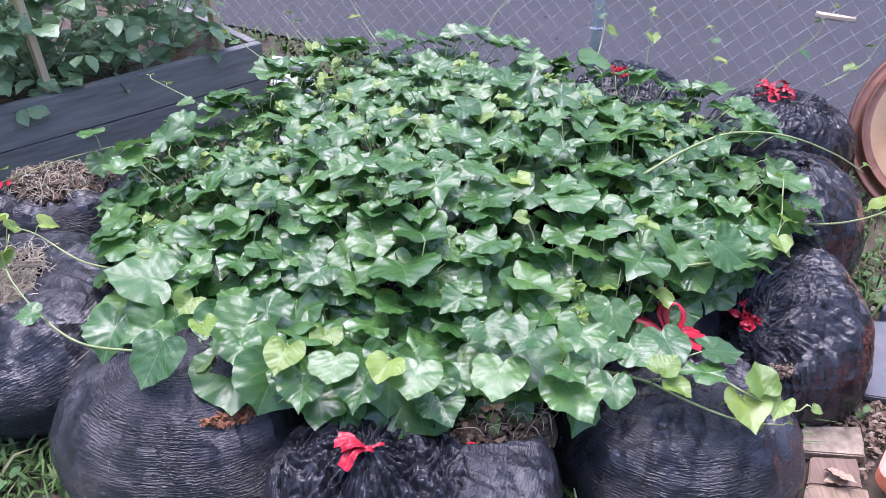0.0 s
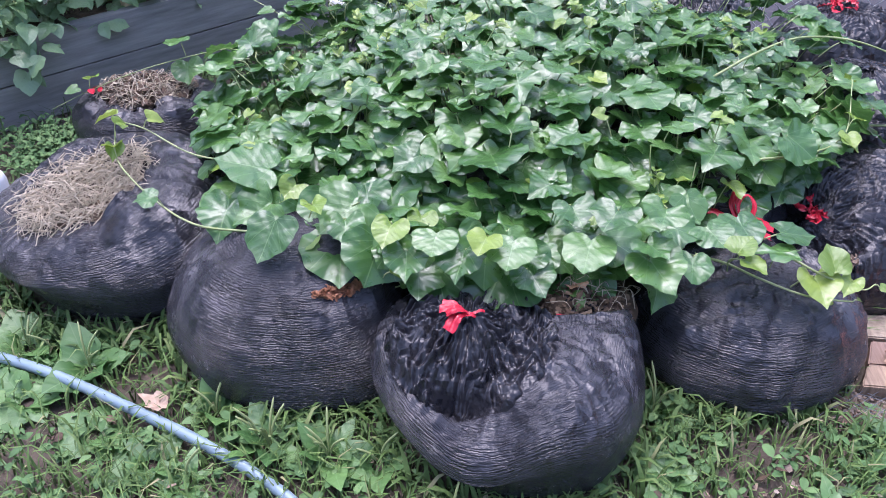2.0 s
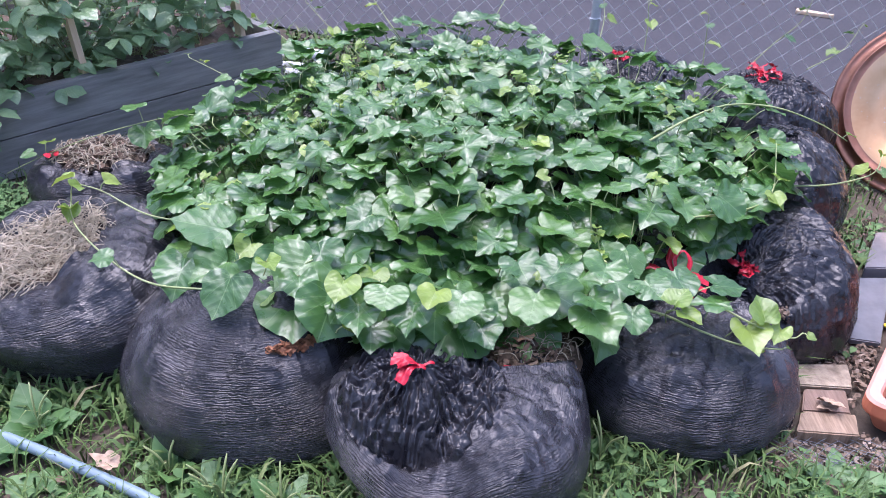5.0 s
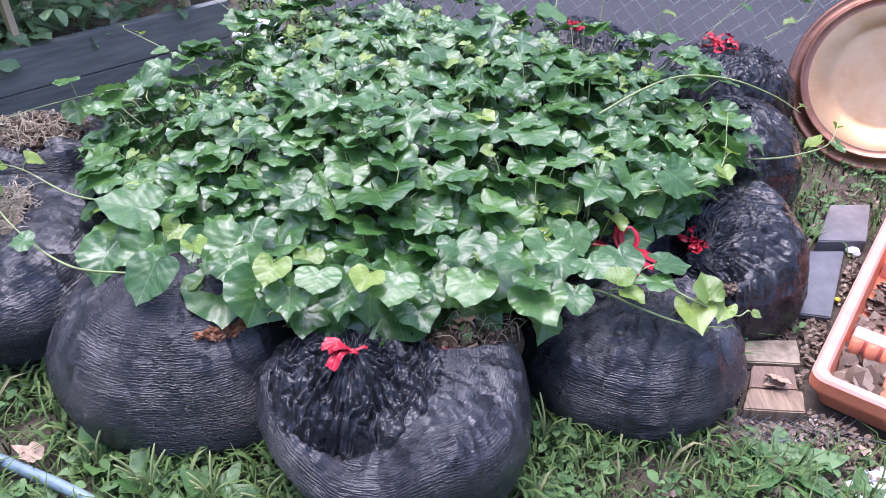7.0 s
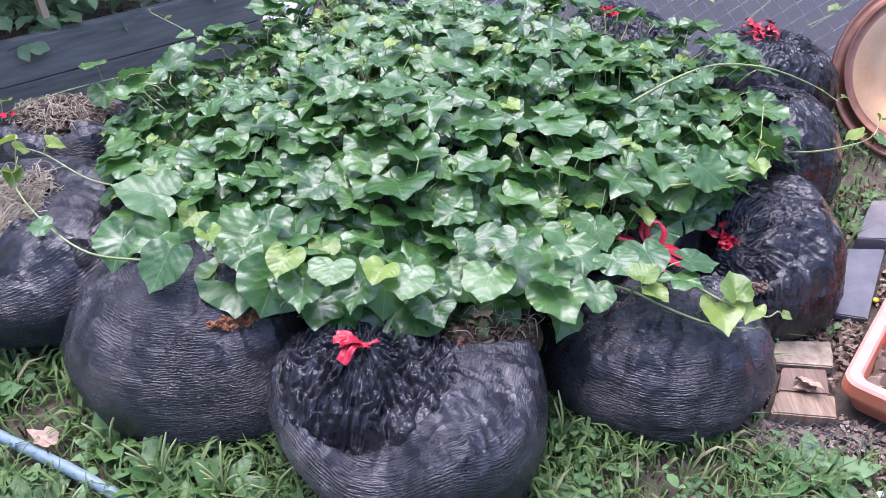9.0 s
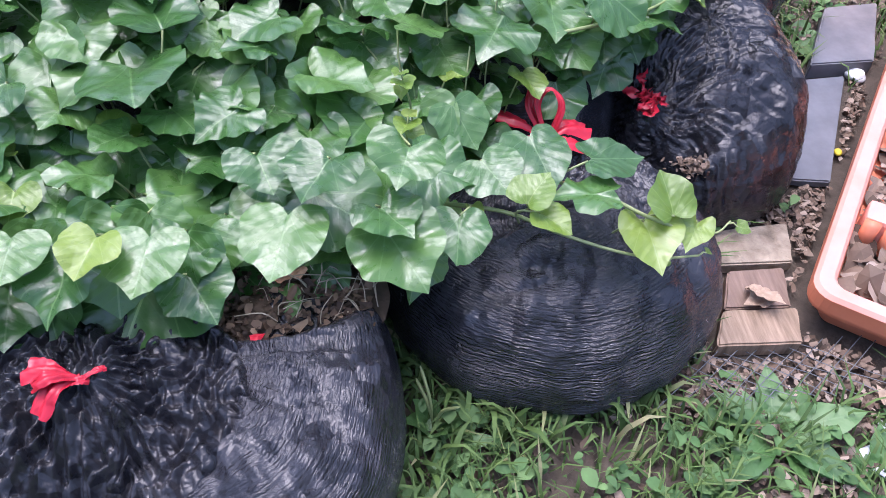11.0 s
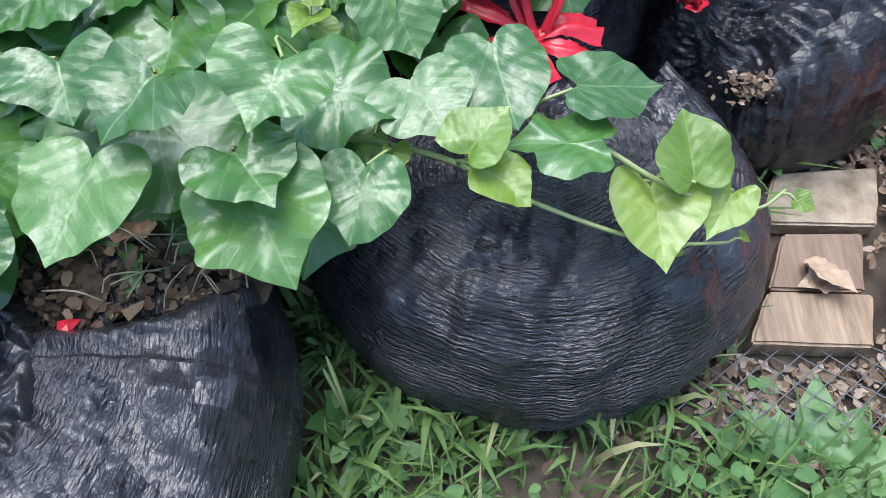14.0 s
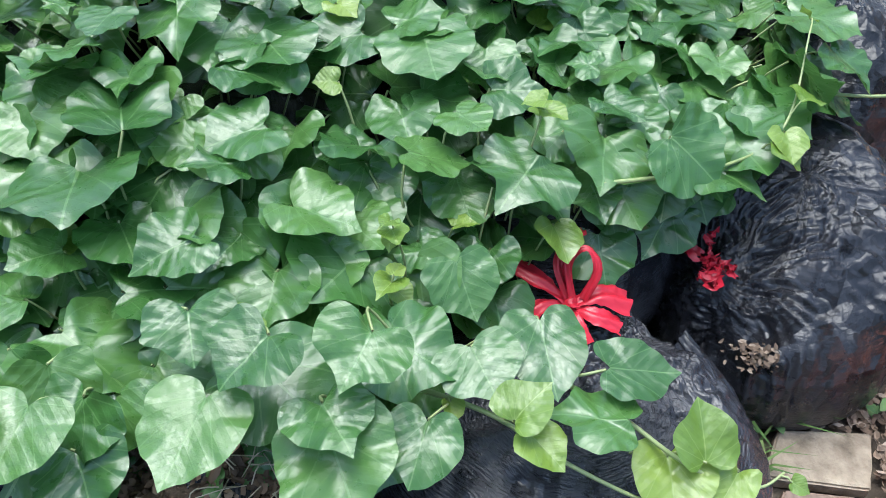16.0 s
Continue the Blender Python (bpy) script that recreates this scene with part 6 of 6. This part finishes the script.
M_DRY = plain("pale_dry_leaf", (0.3, 0.2, 0.13), (0.52, 0.4, 0.29), 6, 0.7, 0.4, 0.01)
M_DRY_RED = plain("reddish_dry_leaf", (0.3, 0.14, 0.08), (0.6, 0.4, 0.26), 6, 0.6, 0.4, 0.01)
dead_leaf(-0.64, 0.915, 0.035, 75, 0.07, 2, "pale dry dead leaf lying by the hose")
dead_leaf(0.865, 1.21, 0.034, 200, 0.075, 3, "pale curled dead leaf lying on a wood block")
dead_leaf(0.9, 1.19, 0.036, 110, 0.06, 4, "brown curled dead leaf lying on a wood block")
dead_leaf(0.14, 1.12, 0.238, -60, 0.07, 5, "curled reddish dry leaf under the vines", M_DRY_RED)
dead_leaf(1.02, 0.98, 0.005, 20, 0.05, 6, "small pale dead leaf on the soil")

# ---- grass, weeds and litter ----
def soil_share(x, y):
    """1 on bare soil, 0 on grass."""
    s = float(smooth(0.45, 0.75, 0.5 + 0.5 * float(fbm(x * 2.1, y * 2.1, 0, 12))))
    path = math.exp(-(((x - (0.86 + 0.62 * (y - 1.1))) / 0.16) ** 2)) * (1 if 1.0 < y < 1.72 else 0)
    bare = math.exp(-(((x - 0.56) / 0.16) ** 2 + ((y - 0.72) / 0.1) ** 2)) + math.exp(-(((x + 1.55) / 0.3) ** 2 + ((y - 1.7) / 0.2) ** 2)) + math.exp(-(((x + 1.0) / 0.25) ** 2 + ((y - 0.62) / 0.1) ** 2))
    near_tray = 1.0 if 0.76 < x < 1.02 and 1.0 < y < 1.24 else 0
    return min(1.0, 0.55 * s + 1.1 * path + 0.9 * bare + near_tray)


def in_bed(x, y):
    p = Vector((x, y, 0)) - BED_CORNER
    return -0.02 < p.dot(BED_WAY) < 2.62 and p.dot(BED_IN) > -0.01


def in_tray(x, y):
    dx, dy = x - 0.927, y - 1.155
    return -0.01 < dx * 0.582 + dy * 0.813 < 1.01 and -0.01 < dx * 0.813 - dy * 0.582 < 0.43


def free(x, y):
    if in_sack(x, y, -0.035) or in_bed(x, y) or in_tray(x, y):
        return False
    if edge_distance(x, y, CANOPY)[0] > 0.06:
        return False
    if x > 0.7 and y > 1.0 and any(edge_distance(x, y, c)[0] > -0.012 for c in FOOTPRINTS):
        return False
    return (Vector((x, y, 0)) - FENCE_A).dot(FENCE_N) < 0.05


def leaflet(p, d, q, ln, lift, fall):
    """Verts and faces of a small oval leaf from p along d; q: half its width across."""
    mid = [p + d * ln * s + np.array([0, 0, lift * math.sin(3.14 * s * 0.8) + fall * s * s]) for s in (0.0, 0.22, 0.55, 0.84, 1.0)]
    verts = [mid[0], mid[4]]
    for c, k in ((mid[1], 0.72), (mid[2], 1.0), (mid[3], 0.62)):
        verts += [c - q * k, c - np.array([0, 0, 0.0022]), c + q * k]
    return verts, [(0, 3, 2), (0, 4, 3), (2, 3, 6, 5), (3, 4, 7, 6), (5, 6, 9, 8), (6, 7, 10, 9), (8, 9, 1), (9, 10, 1)]


def build_grass():
    r = np.random.default_rng(91)
    hp = Heap()
    count = 0
    while count < 30000:
        x, y = r.uniform(-2.0, 2.0), r.uniform(0.3, 3.1)
        if y > 1.3 and r.random() < 0.4:
            continue
        s = soil_share(x, y)
        if r.random() < s or not free(x, y):
            continue
        clump = float(vnoise(x * 9, y * 9, 0, 33)) * 0.5 + 0.5
        if r.random() > 0.35 + clump:
            continue
        hgt = r.uniform(0.025, 0.075) * (0.7 + 0.7 * clump)
        w = r.uniform(0.0012, 0.0034)
        az = r.uniform(0, 6.28)
        bend = r.uniform(0.3, 1.1) * hgt
        d, q = np.array([math.cos(az), math.sin(az), 0]), np.array([-math.sin(az), math.cos(az), 0]) * w
        p = np.array([x, y, -0.004])
        m1 = p + d * bend * 0.3 + (0, 0, hgt * 0.62)
        tip = p + d * bend + (0, 0, hgt * r.uniform(0.55, 1.0))
        hp.add([p - q, p + q, m1 + q * 0.8, m1 - q * 0.8, tip], [(0, 1, 2, 3), (3, 2, 4)])
        count += 1
    tagged(new("grass", hp.mesh("grass", M_GRASS)), "short uneven green grass round the sacks", "grass", kind="stuff")
    # the rest of the yard: coarser tufts that thin out
    hp = Heap()
    count = 0
    while count < 16000:
        x, y = 2.6 * r.normal(), 1.0 + 2.2 * r.normal()
        near = abs(x) < 2.0 and 0.3 < y < 3.1
        if near or not free(x, y) or abs(x) > 6.8 or y < -5.6 or y > 9 or vnoise(x * 1.6, y * 1.6, 0, 35) + 0.35 < r.normal() * 0.4:
            continue
        hgt, az = r.uniform(0.03, 0.08), r.uniform(0, 6.28)
        for s in (0.0, 2.1):
            d, q = np.array([math.cos(az + s), math.sin(az + s), 0]), np.array([-math.sin(az + s), math.cos(az + s), 0]) * r.uniform(0.004, 0.009)
            p = np.array([x, y, -0.004])
            m1, tip = p + d * hgt * 0.3 + (0, 0, hgt * 0.6), p + d * hgt + (0, 0, hgt * 0.75)
            hp.add([p - q, p + q, m1 + q * 0.8, m1 - q * 0.8, tip], [(0, 1, 2, 3), (3, 2, 4)])
        count += 1
    tagged(new("grass", hp.mesh("yard_grass", M_GRASS)), "patchy green grass over the rest of the yard", "grass", kind="stuff")
    # longer blades at the sacks' feet
    hp = Heap()
    for key in ("front", "slit", "coil", "hay"):
        cx, cy, rx, ry, _h = SACKS[key]
        for _ in range(220):
            w = r.uniform(math.pi * 1.02, math.pi * 1.98)
            x, y = cx + (rx + r.uniform(-0.03, 0.05)) * math.cos(w), cy + (ry + r.uniform(-0.03, 0.05)) * math.sin(w)
            if in_sack(x, y, -0.03) or in_tray(x, y) or x > 0.71:
                continue
            hgt, wd, az = r.uniform(0.03, 0.085), r.uniform(0.002, 0.006), r.uniform(0, 6.28)
            d, q = np.array([math.cos(az), math.sin(az), 0]), np.array([-math.sin(az), math.cos(az), 0]) * wd
            p = np.array([x, y, -0.004])
            m1, m2, tip = p + d * hgt * 0.15 + (0, 0, hgt * 0.5), p + d * hgt * 0.5 + (0, 0, hgt * 0.85), p + d * hgt * 1.0 + (0, 0, hgt * r.uniform(0.5, 0.9))
            hp.add([p - q, p + q, m1 + q, m1 - q, m2 + q * 0.7, m2 - q * 0.7, tip], [(0, 1, 2, 3), (3, 2, 4, 5), (5, 4, 6)])
    tagged(new("grass", hp.mesh("tall_grass", M_GRASS)), "longer green grass blades at the feet of the sacks", "grass", kind="stuff")
    # low broad-leaved weeds
    hp = Heap()
    count = 0
    while count < 7500:
        x, y = r.uniform(-2.0, 2.0), r.uniform(0.3, 3.0)
        s = soil_share(x, y)
        if r.random() < s * 0.9 or not free(x, y):
            continue
        for _ in range(r.integers(2, 5)):
            az, ln = r.uniform(0, 6.28), r.uniform(0.012, 0.032)
            w = ln * r.uniform(0.22, 0.4)
            d, q = np.array([math.cos(az), math.sin(az), 0]), np.array([-math.sin(az), math.cos(az), 0]) * w
            z0 = r.uniform(0.006, 0.035)
            p = np.array([x, y, z0])
            hp.add(*leaflet(p, d, q, ln, 0.008, r.uniform(-0.008, 0.006)))
            count += 1
    # the thick patch between the bed and the hay sack
    for _ in range(1500):
        x, y = -1.33 + 0.085 * r.normal(), 1.87 + 0.075 * r.normal()
        az, ln = r.uniform(0, 6.28), r.uniform(0.01, 0.026)
        d, q = np.array([math.cos(az), math.sin(az), 0]), np.array([-math.sin(az), math.cos(az), 0]) * ln * 0.3
        p = np.array([x, y, 0.07 * r.random()])
        if in_sack(x, y):
            continue
        hp.add(*leaflet(p, d, q, ln, 0.008, r.uniform(-0.006, 0.006)))
    tagged(new("weed_cover", hp.mesh("weeds", M_WEED)), "low broad-leaved green weeds among the grass", "weeds", kind="stuff")

    # dead leaf litter on the bare strips
    def place(r):
        for _ in range(200):
            x, y = r.uniform(0.5, 1.7), r.uniform(0.55, 2.1)
            if free(x, y) and r.random() < soil_share(x, y) ** 1.5:
                break
        return x, y, 0.006 + 0.01 * r.random()
    flakes(4200, place, 0.0075, 93, M_LITTER, "leaf_litter", None, "brown dead leaf litter on the soil")

    def place_all(r):
        for _ in range(200):
            x, y = r.uniform(-2.0, 1.6), r.uniform(0.4, 2.4)
            if free(x, y):
                break
        return x, y, 0.006 + 0.016 * r.random()
    flakes(500, place_all, 0.012, 94, M_LITTER, "leaf_litter", None, "scattered brown leaf crumbs in the grass")


build_grass()

LONG = [(0, 0.66), (10, 0.52), (25, 0.38), (50, 0.28), (80, 0.25), (110, 0.25), (140, 0.27), (165, 0.3), (180, 0.33)]
PLANTAIN = [leaf_mesh("plantain_a", M_PLANTAIN, LONG, 14, 0.3, 0.35, 0.03, 3, 24), leaf_mesh("plantain_b", M_PLANTAIN, OVAL, 15, 0.25, 0.25, 0.03, 3, 24)]


def plantain(x, y, n, size, seed, spikes=0, broad=False, rise=40, label="green plantain weed rosette growing in the grass"):
    r = np.random.default_rng(seed)
    t = thing("plantain_weed", x, y, 0.0, label, "weed", "plantain weeds")
    for k in range(n):
        az = 360 * k / n + r.normal() * 16
        m = leaf_pose((0.012 * math.cos(radians(az)), 0.012 * math.sin(radians(az)), 0.006), az, -rise * r.uniform(0.25, 1.2), r.normal() * 12, size * r.uniform(0.7, 1.2))
        part("leaf", PLANTAIN[1 if broad else 0], t, m)
    for k in range(spikes):
        w, h = r.uniform(0, 6.28), r.uniform(0.06, 0.12)
        top = np.array([0.04 * math.cos(w), 0.04 * math.sin(w), h])
        v, f = tube(curve_through([(0, 0, 0), top * (0.3, 0.3, 0.6), top], 8), [0.0012] * 3 + [0.0026] * (len(curve_through([(0, 0, 0), top * (0.3, 0.3, 0.6), top], 8)) - 4) + [0.001], 5)
        part("seed_spike", mesh_of("seed_spike", v, f, M_STEM), t, None, "thin pale seed spike")


def build_weeds():
    plantain(0.83, 0.965, 12, 0.105, 1, 0, False, 25, label="large ragged green dock rosette on bare soil")
    plantain(0.342, 1.02, 5, 0.062, 2, 3, True, 80, "round-leaved plantain between two sacks with seed spikes")
    plantain(-0.42, 0.86, 9, 0.09, 3, 6, False, 55)
    plantain(-0.3, 0.84, 8, 0.09, 4, 5, False, 55)
    plantain(-0.55, 0.93, 8, 0.085, 5, 4, False, 55)
    plantain(-0.86, 1.03, 9, 0.1, 6, 4, True, 45, "broad round-leaved plantain beside the hose")
    plantain(-0.95, 0.93, 9, 0.085, 7, 0, True, 25)
    plantain(-0.78, 0.86, 9, 0.08, 8, 0, True, 20)
    plantain(-0.64, 0.8, 8, 0.07, 9, 0, True, 20)
    plantain(-1.02, 1.08, 8, 0.09, 10, 3, True, 40)
    plantain(1.23, 1.9, 7, 0.08, 11, 0, True, 20)
    plantain(0.72, 0.86, 8, 0.07, 12, 0, False, 15)
    plantain(0.95, 0.88, 9, 0.07, 13, 0, False, 25)
    r = np.random.default_rng(5)
    k = 0
    while k < 42:
        x, y = r.uniform(-1.5, 1.2), r.uniform(0.45, 1.3)
        if not free(x, y) or soil_share(x, y) > 0.6:
            continue
        plantain(x, y, int(r.integers(5, 9)), r.uniform(0.035, 0.075), 100 + k, int(r.integers(0, 3)) if x < 0 else 0, r.random() < 0.5, 35)
        k += 1


build_weeds()
